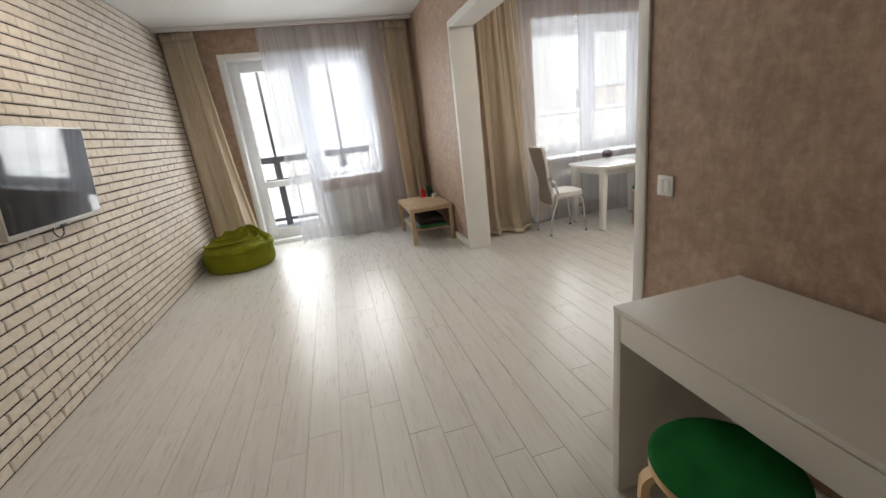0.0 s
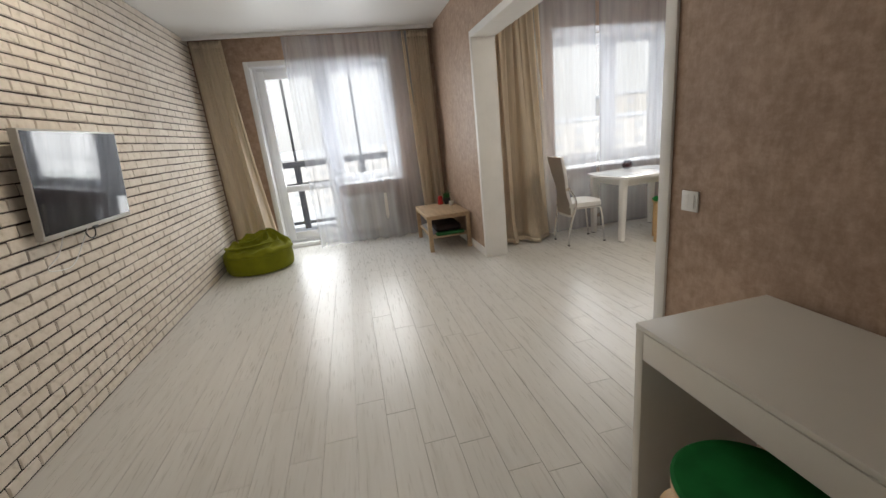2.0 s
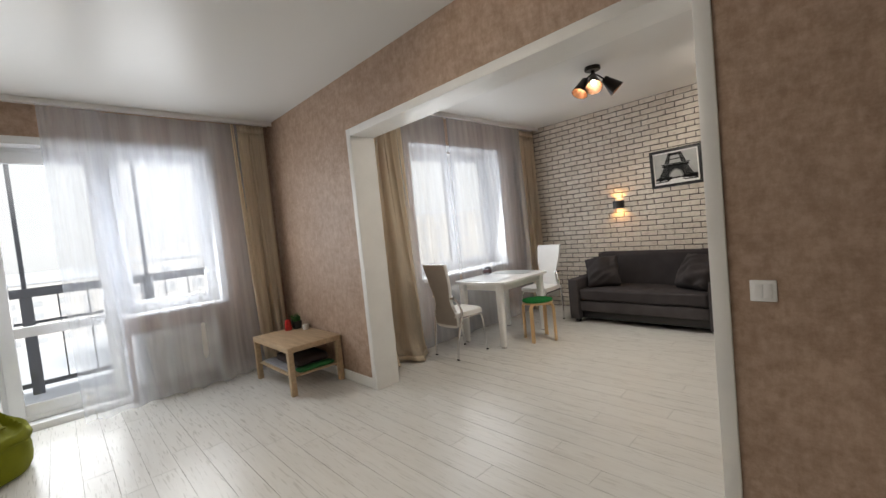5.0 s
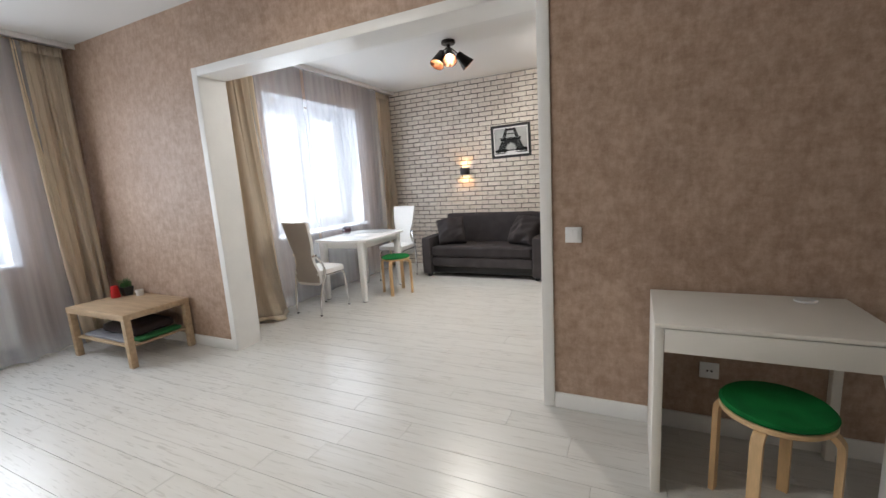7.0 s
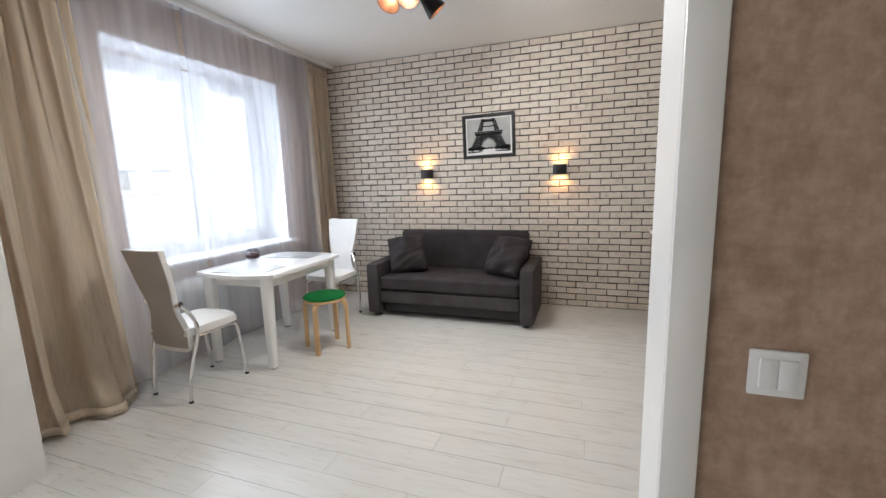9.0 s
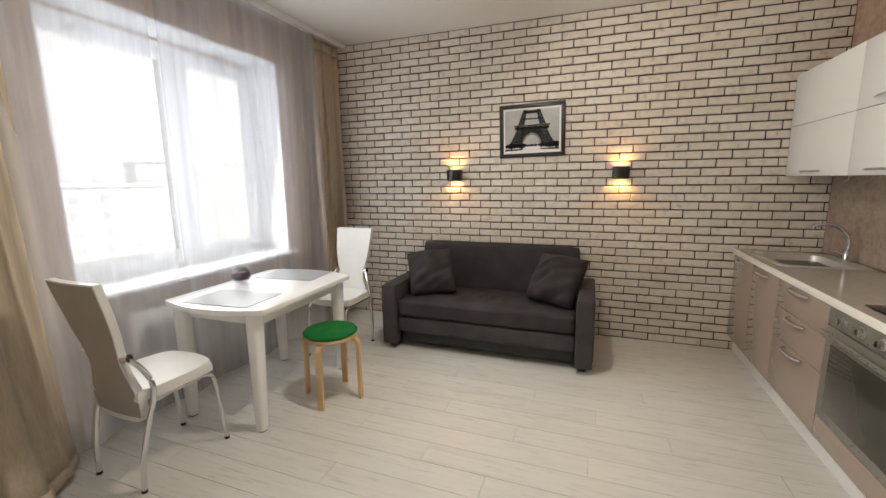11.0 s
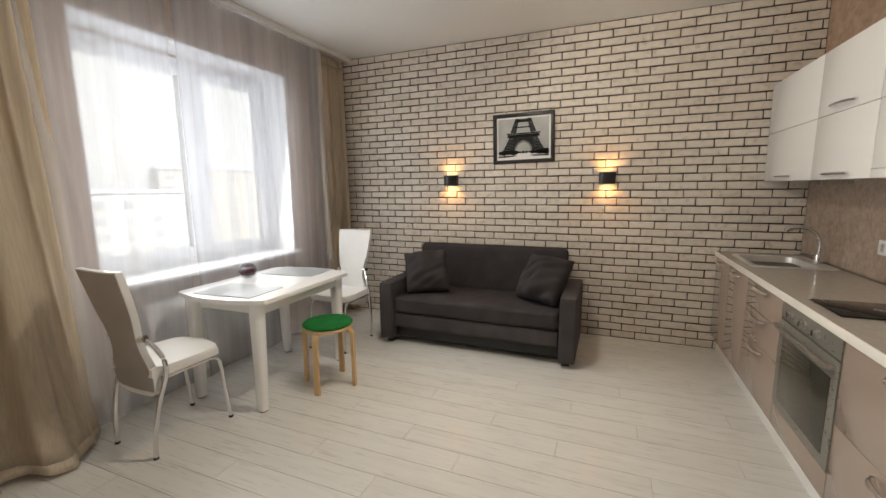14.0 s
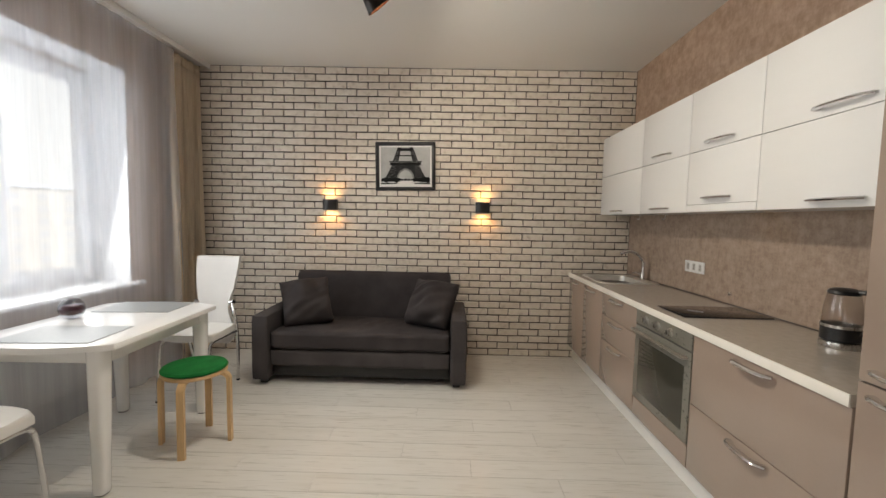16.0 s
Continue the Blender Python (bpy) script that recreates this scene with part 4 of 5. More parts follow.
# coffee table with what lies on and under it
def coffee_table():
    t = thing("coffee_table", pose(0, 0, 0), "oak-look low coffee table with a lower shelf", "coffee table")
    X0, X1, Y0, Y1, Z = 0.648, 1.192, 4.825, 5.725, 0.455
    part("tabletop", box((X0, Y0, Z - 0.05), (X1, Y1, Z), 0.003), M_OAK, t)
    for x in (X0 + 0.002, X1 - 0.052):
        for y in (Y0 + 0.002, Y1 - 0.052):
            part("leg", box((x, y, 0), (x + 0.05, y + 0.05, Z - 0.0505), 0.002), M_OAK, t)
    part("shelf", box((X0 + 0.03, Y0 + 0.03, 0.165), (X1 - 0.03, Y1 - 0.03, 0.18), 0.002), M_OAK, t)


coffee_table()


def folded(name, x0, x1, y0, y1, z, h, mat, label, seed):
    o = part(name, soft_block((x0, y0, z), (x1, y1, z + h), h * 0.45, 10, h * 0.12, 9, seed), mat)
    tagged(o, label, "textile")


folded("folded_blanket", 0.70, 1.05, 4.98, 5.62, 0.181, 0.03, M_GREYCLOTH, "grey folded blanket on the coffee table shelf", 1)
folded("folded_green_cloth", 0.76, 1.12, 4.87, 4.975, 0.181, 0.035, M_GREENCLOTH, "green folded cloth on the coffee table shelf", 2)
folded("flat_cushion", 0.76, 1.10, 4.93, 5.45, 0.2165, 0.085, M_DARKCLOTH, "dark brown flat cushion on the coffee table shelf", 3)
can = thing("candle", pose(1.00, 5.62, 0.455), "red pillar candle on the coffee table", "candle")
part("wax", lathe([(0, 0), (0.037, 0), (0.039, 0.004), (0.030, 0.10), (0.027, 0.112), (0.012, 0.118), (0, 0.115)], 28), M_RED, can)
part("wick", tube([(0, 0, 0.112), (0.001, 0, 0.128)], 0.0012, 6), M_BLACK, can)
pot = thing("potted_grass", pose(1.09, 5.60, 0.455), "artificial grass in a dark square pot", "potted plant")
bm = bmesh.new()
lo, hi = rounded_rect(0.07, 0.07, 0.01, 3), rounded_rect(0.095, 0.095, 0.012, 3)
a = [bm.verts.new((x, y, 0)) for x, y in lo]
b = [bm.verts.new((x, y, 0.085)) for x, y in hi]
for i in range(len(a)):
    bm.faces.new((a[i], a[(i + 1) % len(a)], b[(i + 1) % len(a)], b[i]))
bm.faces.new(a[::-1]); bm.faces.new(b)
part("pot", bm, M_DARKPOT, pot)
bm = bmesh.new()
gr = random.Random(5)
for _ in range(150):
    x, y, a, l = gr.uniform(-0.042, 0.042), gr.uniform(-0.042, 0.042), gr.uniform(0, 6.28), gr.uniform(0.05, 0.10)
    lean = gr.uniform(0.01, 0.05)
    p = [Vector((x, y, 0.08)), Vector((x + math.cos(a) * lean * 0.4, y + math.sin(a) * lean * 0.4, 0.08 + l * 0.6)), Vector((x + math.cos(a) * lean, y + math.sin(a) * lean, 0.08 + l))]
    s = Vector((-math.sin(a), math.cos(a), 0)) * 0.002
    q = [bm.verts.new(p[0] - s), bm.verts.new(p[0] + s), bm.verts.new(p[1] + s), bm.verts.new(p[1] - s), bm.verts.new(p[2])]
    bm.faces.new(q[:4]); bm.faces.new((q[3], q[2], q[4]))
part("grass", bm, M_GRASS, pot)
cup = thing("tealight_glass", pose(1.115, 5.44, 0.455), "small frosted tealight glass on the coffee table", "candle holder")
part("glass", lathe([(0, 0), (0.026, 0), (0.03, 0.01), (0.034, 0.055), (0.031, 0.055), (0.027, 0.012), (0, 0.008)], 24), M_WHITE, cup)
part("candle", lathe([(0, 0.009), (0.025, 0.0095), (0.027, 0.03), (0, 0.03)], 20), M_GRASS, cup, "green wax")


# bean bag
def bean_bag():
    b = thing("bean_bag", pose(-1.45, 5.36, 0) @ Matrix.Diagonal((0.89, 0.89, 1.0, 1.0)), "slumped lime green fabric bean bag on the floor", "bean bag")
    bm = bmesh.new()
    nu = 72
    rings = []
    for r, z in ((0.39, 0.004), (0.43, 0.014), (0.447, 0.05), (0.455, 0.11), (0.455, 0.17), (0.450, 0.225), (0.435, 0.265), (0.38, 0.285), (0.2, 0.29)):
        ring = []
        for i in range(nu):
            a = 2 * math.pi * i / nu
            c, s = math.cos(a), math.sin(a)
            k = r + 0.014 * noise.noise(Vector((c * 3, s * 3, z * 7))) + 0.005 * math.sin(9 * a + 14 * z)
            ring.append(bm.verts.new((c * k * 1.0, s * k * 0.92, z)))
        rings.append(ring)
    for q, r in zip(rings, rings[1:]):
        for i in range(nu):
            bm.faces.new((q[i], q[(i + 1) % nu], r[(i + 1) % nu], r[i]))
    bm.faces.new(rings[0][::-1])
    bm.faces.new(rings[-1])
    part("body", bm, M_LIME, b)
    # crumpled hood: an overhanging cover drawn up into a peak, pleats running down from it
    bm = bmesh.new()
    nr = 40
    peak = Vector((0.14, 0.06))
    rings = []
    for j in range(nr + 1):
        k = j / nr
        ring = []
        for i in range(nu * 2):
            a = math.pi * i / nu
            c, s = math.cos(a), math.sin(a)
            lip = 0.462 + 0.010 * math.sin(3 * a + 1)
            p = peak * (1 - k) + Vector((c * lip, s * lip * 0.92)) * k
            d = p - peak
            th = math.atan2(d.y, d.x)
            up = 0.17 * math.exp(-((d.x * 0.9) ** 2 + (d.y * 1.1) ** 2) / 0.022) + 0.07 * math.exp(-(((p.x + 0.16) / 0.17) ** 2 + ((p.y - 0.1) / 0.2) ** 2))
            warp = th + 1.6 * k + 0.5 * noise.noise(Vector((p.x * 5, p.y * 5, 2)))
            pleat = (1 - abs(math.sin(3.5 * warp))) ** 1.5 * 0.08 * math.sin(math.pi * min(1, k * 1.02)) ** 0.8
            groove = -0.07 * math.exp(-((p.y + 0.10 - 0.25 * p.x - 0.05 * math.sin(7 * p.x)) / 0.03) ** 2) * math.exp(-((p.x + 0.02) / 0.26) ** 2)
            z = 0.292 + up + pleat + groove + 0.02 * noise.noise(Vector((p.x * 9, p.y * 9, 5)))
            if k > 0.9:
                z -= 0.055 * ((k - 0.9) / 0.1) ** 2
            ring.append(bm.verts.new((p.x, p.y, max(z, 0.235))))
        rings.append(ring)
    for q, r in zip(rings, rings[1:]):
        for i in range(nu * 2):
            bm.faces.new((q[i], q[(i + 1) % (nu * 2)], r[(i + 1) % (nu * 2)], r[i]))
    bmesh.ops.remove_doubles(bm, verts=rings[0], dist=0.02)
    hood = part("hood", bm, M_LIME, b, "crumpled top cover")
    mod = hood.modifiers.new("thickness", "SOLIDIFY")
    mod.thickness = 0.006
    for pts, r in (([(-0.40, -0.02, 0.31), (-0.30, -0.22, 0.335), (-0.08, -0.31, 0.345), (0.16, -0.27, 0.36), (0.33, -0.10, 0.345)], 0.030),
                   ([(-0.33, 0.10, 0.345), (-0.22, -0.08, 0.375), (-0.02, -0.16, 0.39), (0.14, -0.08, 0.455)], 0.026),
                   ([(-0.28, 0.24, 0.35), (-0.12, 0.10, 0.395), (0.04, 0.05, 0.45), (0.15, 0.06, 0.475)], 0.022)):
        fold = tube(smooth_path(pts, 7), r, 12, r_end=r * 0.5, flat=0.6)
        part("fold", wrinkle(fold, 0.008, 13, 2), M_LIME, b)
    seam = [Vector((math.cos(2 * math.pi * i / 64) * 0.458, math.sin(2 * math.pi * i / 64) * 0.458 * 0.92, 0.228 + 0.006 * math.sin(i * 0.9))) for i in range(65)]
    part("seam", tube(seam, 0.006, 8, caps=False), M_LIME, b)


bean_bag()


# television
tv = thing("television", Matrix.Translation((-1.802, 3.02, 1.358)) @ Matrix.Rotation(radians(5.5), 4, "Y"), "wall-mounted flat television with a silver frame", "television")
part("housing", box((-0.035, -0.465, -0.295), (0.008, 0.465, 0.30), 0.006), M_SILVER, tv)
part("screen", box((0.0075, -0.453, -0.268), (0.0095, 0.453, 0.288)), M_SCREEN, tv, "glossy black screen", smooth=False)
part("sensor", box((0.008, -0.03, -0.30), (0.014, 0.03, -0.288), 0.002), M_BLACK, tv)
part("bracket", box((-0.085, -0.12, -0.1), (-0.035, 0.12, 0.1), 0.004), M_BLACK, tv)
cb = part("cable", tube(smooth_path([(-1.845, 2.98, 1.075), (-1.85, 2.96, 1.035), (-1.855, 3.0, 0.995), (-1.855, 3.05, 1.0), (-1.85, 3.06, 1.04), (-1.84, 3.03, 1.07)], 8), 0.004, 8), M_BLACK)
tagged(cb, "black cable looped below the television", "cable")
cb = part("cable", tube(smooth_path([(-1.85, 2.75, 1.06), (-1.885, 2.72, 0.96), (-1.885, 2.60, 0.90), (-1.885, 2.76, 0.865), (-1.885, 2.86, 0.90), (-1.885, 2.95, 0.97), (-1.85, 2.99, 1.06)], 8), 0.003, 8), M_PVC)
tagged(cb, "thin white cable hanging below the television", "cable")

# switch and socket
sw = thing("light_switch", pose(PX0, 1.43, 1.033), "white double rocker light switch on the wallpaper", "light switch")
part("plate", box((-0.009, -0.043, -0.043), (0, 0.043, 0.043), 0.004), M_PVC, sw)
for y in (-0.0145, 0.0145):
    part("rocker", box((-0.013, y - 0.0138, -0.028), (-0.008, y + 0.0138, 0.028), 0.002), M_PVC, sw)
so = thing("wall_socket", pose(PX0, 0.777, 0.343), "white wall socket under the desk", "socket")
part("plate", box((-0.009, -0.042, -0.042), (0, 0.042, 0.042), 0.004), M_PVC, so)
part("well", lathe([(0.021, 0), (0.023, 0.002), (0.021, 0.003), (0.0, 0.0005)], 24), M_PVC, so).matrix_basis = pose(-0.0092, 0, 0, 0, -90, 0)
for y in (-0.009, 0.009):
    part("hole", tube([(-0.0125, y, 0), (-0.009, y, 0)], 0.005, 8), M_BLACK, so)

# radiator
ra = thing("radiator", pose(0, 0, 0), "white panel radiator under the balcony window", "radiator")
part("panel", box((-0.33, NY - 0.105, 0.15), (0.43, NY - 0.04, 0.67), 0.012), M_WHITE, ra)
part("grille", box((-0.325, NY - 0.10, 0.668), (0.425, NY - 0.045, 0.68), 0.003), M_SILVER, ra)
for x in (0.36, 0.41):
    part("pipe", tube([(x, NY - 0.07, 0.151), (x, NY - 0.07, 0.0)], 0.011, 10), M_BLACK, ra, "dark pipe")
part("bracket", box((-0.2, NY - 0.042, 0.3), (0.3, NY, 0.36), 0.003), M_WHITE, ra)

ra = thing("radiator", pose(0, 0, 0), "white panel radiator under the kitchen window", "radiator")
part("panel", box((2.62, KY - 0.105, 0.17), (3.72, KY - 0.04, 0.66), 0.012), M_WHITE, ra)
part("grille", box((2.625, KY - 0.10, 0.658), (3.715, KY - 0.045, 0.67), 0.003), M_SILVER, ra)
for x in (3.64, 3.69):
    part("pipe", tube([(x, KY - 0.07, 0.171), (x, KY - 0.07, 0.0)], 0.011, 10), M_WHITE, ra)
part("bracket", box((2.8, KY - 0.042, 0.3), (3.5, KY, 0.36), 0.003), M_WHITE, ra)


# lamps
def cone_lamp(m, lit, watts):
    e = thing("ceiling_lamp", m @ Matrix.Scale(1.22, 4), "dark metal ceiling lamp with three tilted cone shades", "ceiling lamp", "ceiling lamps")
    part("canopy", lathe([(0, 0), (0.06, 0), (0.062, -0.006), (0.062, -0.024), (0.055, -0.03), (0, -0.03)], 32), M_BRONZE, e)
    part("hub", tube([(0, 0, -0.03), (0, 0, -0.06)], 0.016, 14), M_BRONZE, e)
    for a, drop, on in zip((160, 205, 303), (1.35, 1.0, 0.9), lit):
        a = radians(a)
        d = Vector((math.cos(a), math.sin(a), 0))
        joint = d * 0.088 + Vector((0, 0, -0.115))
        arm = part("arm", tube(smooth_path([(0, 0, -0.05), d * 0.04 + Vector((0, 0, -0.075)), joint], 4), 0.006, 8), M_BRONZE, e)
        ax = (d * 0.85 + Vector((0, 0, -drop))).normalized()
        rot = ax.to_track_quat("Z", "Y").to_matrix().to_4x4()
        place = Matrix.Translation(joint) @ rot
        prof = [(0.0, -0.012), (0.024, -0.012), (0.028, -0.008), (0.064, 0.125), (0.062, 0.1255)]
        part("shade", turn_all(lathe(prof, 28), place), M_BRONZE, e)
        part("lining", turn_all(lathe([(0.0, -0.004), (0.023, -0.004), (0.0265, 0.0), (0.0605, 0.1245)], 28), place), M_COPPER, e, "copper shade lining")
        part("bulb", turn_all(lathe([(0, 0.0), (0.011, 0.0), (0.011, 0.03), (0.015, 0.045), (0.017, 0.056), (0.014, 0.068), (0.0, 0.075)], 20), place), M_BULB if on else M_PVC, e, "warm lit bulb" if on else "")
        li = bpy.data.lights.new("cone_beam", "SPOT")
        li.energy, li.color, li.spot_size, li.spot_blend, li.shadow_soft_size = watts, (1.0, 0.945, 0.84), radians(155), 0.5, 0.05
        lo = new("cone_beam", li)
        lo.parent = e
        lo.matrix_basis = look(joint + ax * 0.135, joint + ax)
    return e


cone_lamp(pose(3.217, 2.971, H), (1, 1, 1), CONE_W[0])
cone_lamp(pose(-0.49, 3.14, H, 0, 0, 15), (1, 1, 1), CONE_W[1])


def sconce(y, z):
    e = thing("wall_sconce", pose(EX, y, z), "black box wall lamp shining up and down on bricks", "wall lamp", "pair of wall lamps")
    bm = bmesh.new()
    out = [(-0.002, -0.069), (-0.055, -0.069), (-0.078, -0.05), (-0.088, -0.02), (-0.088, 0.02), (-0.078, 0.05), (-0.055, 0.069), (-0.002, 0.069)]
    n = len(out)
    r = {}
    for k, (f, zz) in enumerate(((1, -0.052), (1, 0.052), (0.86, 0.052), (0.86, -0.052))):
        r[k] = [bm.verts.new((-0.04 + (x + 0.04) * f, yy * f, zz)) for x, yy in out]
    for p, q in ((0, 1), (1, 2), (2, 3), (3, 0)):
        for i in range(n):
            bm.faces.new((r[p][i], r[p][(i + 1) % n], r[q][(i + 1) % n], r[q][i]))
    part("housing", bm, M_BLACK, e)
    part("mount", box((-0.012, -0.05, -0.03), (0.008, 0.05, 0.03)), M_BLACK, e)
    for s in (-1, 1):
        part("diode", box((-0.07, -0.03, s * 0.012 - 0.002), (-0.025, 0.03, s * 0.012 + 0.002)), M_SCONCE, e, "glowing warm diode", smooth=False)
        li = bpy.data.lights.new("sconce_beam", "SPOT")
        li.energy, li.color, li.spot_size, li.spot_blend, li.shadow_soft_size = SCONCE_W, (1.0, 0.47, 0.13), radians(134), 0.3, 0.012
        lo = new("sconce_beam", li)
        lo.parent = e
        lo.matrix_basis = look((-0.05, 0, s * 0.057), (-0.01, 0, s * 1.0))
    return e


sconce(3.545, 1.495)
sconce(2.035, 1.495)

# framed picture of an iron tower
pc = thing("framed_picture", Matrix.Translation((EX, 2.805, 1.888)) @ Matrix.Rotation(radians(-1.2), 4, "X"), "black framed monochrome print of an iron tower", "picture")
PWD, PHT = 0.296, 0.238
bm = bmesh.new()
for lo, hi in (((-0.022, -PWD, -PHT), (0.0, PWD, -PHT + 0.036)), ((-0.022, -PWD, PHT - 0.036), (0.0, PWD, PHT)), ((-0.022, -PWD, -PHT + 0.036), (0.0, -PWD + 0.036, PHT - 0.036)), ((-0.022, PWD - 0.036, -PHT + 0.036), (0.0, PWD, PHT - 0.036))):
    box(lo, hi, 0.003, bm=bm)
part("frame", bm, M_BLACK, pc)
part("mat_board", box((-0.008, -PWD + 0.03, -PHT + 0.03), (-0.001, PWD - 0.03, PHT - 0.03)), M_PIC_W, pc, "white mat board", smooth=False)


def flat(name, polys, x, material, label=""):
    bm = bmesh.new()
    for poly in polys:
        front = [bm.verts.new((x, -u, w)) for u, w in poly]
        back = [bm.verts.new((x + 0.0008, -u, w)) for u, w in poly]
        bm.faces.new(front); bm.faces.new(back[::-1])
        k = len(poly)
        for i in range(k):
            bm.faces.new((front[i], front[(i + 1) % k], back[(i + 1) % k], back[i]))
    o = part(name, bm, material, pc, label, smooth=False)
    if len(polys) > 1:
        o["kind"] = "stuff"
    return o


flat("print", [[(-0.243, -0.182), (0.243, -0.182), (0.243, 0.186), (-0.243, 0.186)]], -0.0095, M_PIC_G, "grey sky of the print")


def mirrored(polys):
    return polys + [[(-u, w) for u, w in p][::-1] for p in polys]


AR, AZ = 0.088, -0.125          # the arch: half span and springing line
bow = [(AR * math.cos(radians(a)), AZ + 0.105 * math.sin(radians(a))) for a in range(0, 181, 12)]
rim = [((AR - 0.016) * math.cos(radians(a)), AZ + 0.088 * math.sin(radians(a))) for a in range(0, 181, 12)]
spandrel = [[bow[i], (bow[i][0] * 1.25, 0.014), (bow[i + 1][0] * 1.25, 0.014), bow[i + 1]] for i in range(len(bow) - 1)]
legs = mirrored([[(-0.215, -0.135), (-0.088, -0.125), (-0.088, 0.014), (-0.135, 0.014), (-0.165, -0.05)], [(-0.125, 0.055), (-0.068, 0.055), (-0.040, 0.186), (-0.074, 0.186)]])
flat("tower", legs + spandrel, -0.0103, M_PIC_M, "grey lattice tower")
bands = [[(-0.158, 0.012), (0.158, 0.012), (0.150, 0.038), (-0.150, 0.038)], [(-0.162, 0.040), (0.162, 0.040), (0.162, 0.052), (-0.162, 0.052)],
         [(-0.09, 0.098), (0.09, 0.098), (0.087, 0.110), (-0.087, 0.110)], [(-0.066, 0.150), (0.066, 0.150), (0.062, 0.178), (-0.062, 0.178)]]
flat("tower_decks", bands, -0.0110, M_PIC_D, "dark decks of the tower")
braces = []
for i in range(5):
    w0 = -0.12 + 0.026 * i
    u0, u1 = -0.205 + 0.013 * i, -0.092
    braces += [[(u0, w0), (u0 + 0.006, w0), (u1, w0 + 0.024), (u1 - 0.006, w0 + 0.024)], [(u1, w0), (u1 - 0.006, w0), (u0, w0 + 0.024), (u0 + 0.006, w0 + 0.024)]]
for i in range(4):
    w0 = 0.056 + 0.026 * i
    u0, u1 = -0.12 + 0.012 * i, -0.07 + 0.006 * i
    braces += [[(u0, w0), (u0 + 0.005, w0), (u1, w0 + 0.024), (u1 - 0.005, w0 + 0.024)]]
flat("tower_braces", mirrored(braces), -0.0108, M_PIC_L, "pale gaps between the braces")
flat("tower_arch", [[bow[i], bow[i + 1], rim[i + 1], rim[i]] for i in range(len(bow) - 1)], -0.0112, M_PIC_L)
trnd = random.Random(31)
trees = []
for i in range(15):
    u = -0.225 + 0.45 * i / 14
    r = trnd.uniform(0.018, 0.034) * (0.55 if abs(u) < 0.09 else 1.0)
    trees.append([(max(-0.243, min(0.243, u + r * 1.2 * math.cos(k * 0.7))), -0.132 + r * math.sin(k * 0.7) * trnd.uniform(0.7, 1.1)) for k in range(9)])
flat("park", trees, -0.0118, M_PIC_D, "dark trees below the tower")
flat("lawn", [[(-0.243, -0.182), (0.243, -0.182), (0.243, -0.158), (0.10, -0.140), (-0.10, -0.140), (-0.243, -0.158)]], -0.0114, M_PIC_W, "pale forecourt")
flat("hedges", mirrored([[(-0.243, -0.176), (-0.10, -0.172), (-0.06, -0.160), (-0.243, -0.160)]]), -0.0122, M_PIC_M, "grey hedges of the forecourt")


# ---- kitchen ----
CF = 1.137                # cabinet fronts
def bar_handle(x, y, z, w, parent, mat=M_CHROME):
    bm = bmesh.new()
    pts = []
    for i in range(9):
        u = -1 + i / 4
        pts.append((x + u * w / 2, y + 0.004 + 0.03 * (1 - u ** 4), z))
    tube(pts, 0.0175, 10, bm, flat=0.42)
    part("handle", bm, mat, parent, "steel bow handle")


def base_unit(x0, x1, fronts, label):
    """fronts: rows of (z0, z1, handle z, number of doors across)."""
    u = thing("base_cabinet", pose(0, 0, 0), label, "kitchen cabinet", "base cabinets")
    part("body", box((x0 + 0.001, KSY, 0.135), (x1 - 0.001, CF - 0.02, 0.829)), M_CARCASS, u, smooth=False)
    for z0, z1, hz, n in fronts:
        for i in range(n):
            a, b = x0 + (x1 - x0) * i / n, x0 + (x1 - x0) * (i + 1) / n
            d = part("door" if n > 1 else "drawer_front", box((a + 0.002, CF - 0.019, z0 + 0.002), (b - 0.002, CF, z1 - 0.002), 0.0015), M_TAUPE, u)
            bar_handle((a + b) / 2, CF, hz, 0.20 if (b - a) > 0.45 else 0.14, d)
    return u


base_unit(4.09, EX - 0.005, [(0.135, 0.828, 0.795, 2)], "glossy taupe base cabinet under the sink")
base_unit(3.497, 4.09, [(0.135, 0.465, 0.445, 1), (0.465, 0.655, 0.632, 1), (0.655, 0.828, 0.802, 1)], "glossy taupe base cabinet with three drawers")
base_unit(2.085, 2.885, [(0.135, 0.478, 0.45, 1), (0.478, 0.828, 0.80, 1)], "glossy taupe base cabinet with two deep drawers")

OX0, OX1 = 2.888, 3.494
ov = thing("built_in_oven", pose(0, 0, 0), "grey built-in oven with dark glass door and knobs", "oven")
part("body", box((OX0, KSY + 0.02, 0.22), (OX1, CF - 0.022, 0.822)), M_CARCASS, ov, smooth=False)
part("control_panel", box((OX0 + 0.001, CF - 0.02, 0.736), (OX1 - 0.001, CF + 0.004, 0.826), 0.002), M_OVEN, ov)
dr = part("door", box((OX0 + 0.001, CF - 0.02, 0.256), (OX1 - 0.001, CF + 0.004, 0.728), 0.002), M_OVEN, ov)
part("glass", box((OX0 + 0.055, CF + 0.0035, 0.305), (OX1 - 0.055, CF + 0.006, 0.645), 0.001), M_OVENGLASS, dr, "dark door glass")
part("handle", tube([(OX0 + 0.03, CF + 0.004, 0.695), (OX0 + 0.03, CF + 0.04, 0.70), (OX1 - 0.03, CF + 0.04, 0.70), (OX1 - 0.03, CF + 0.004, 0.695)], 0.010, 10), M_STEEL, dr)
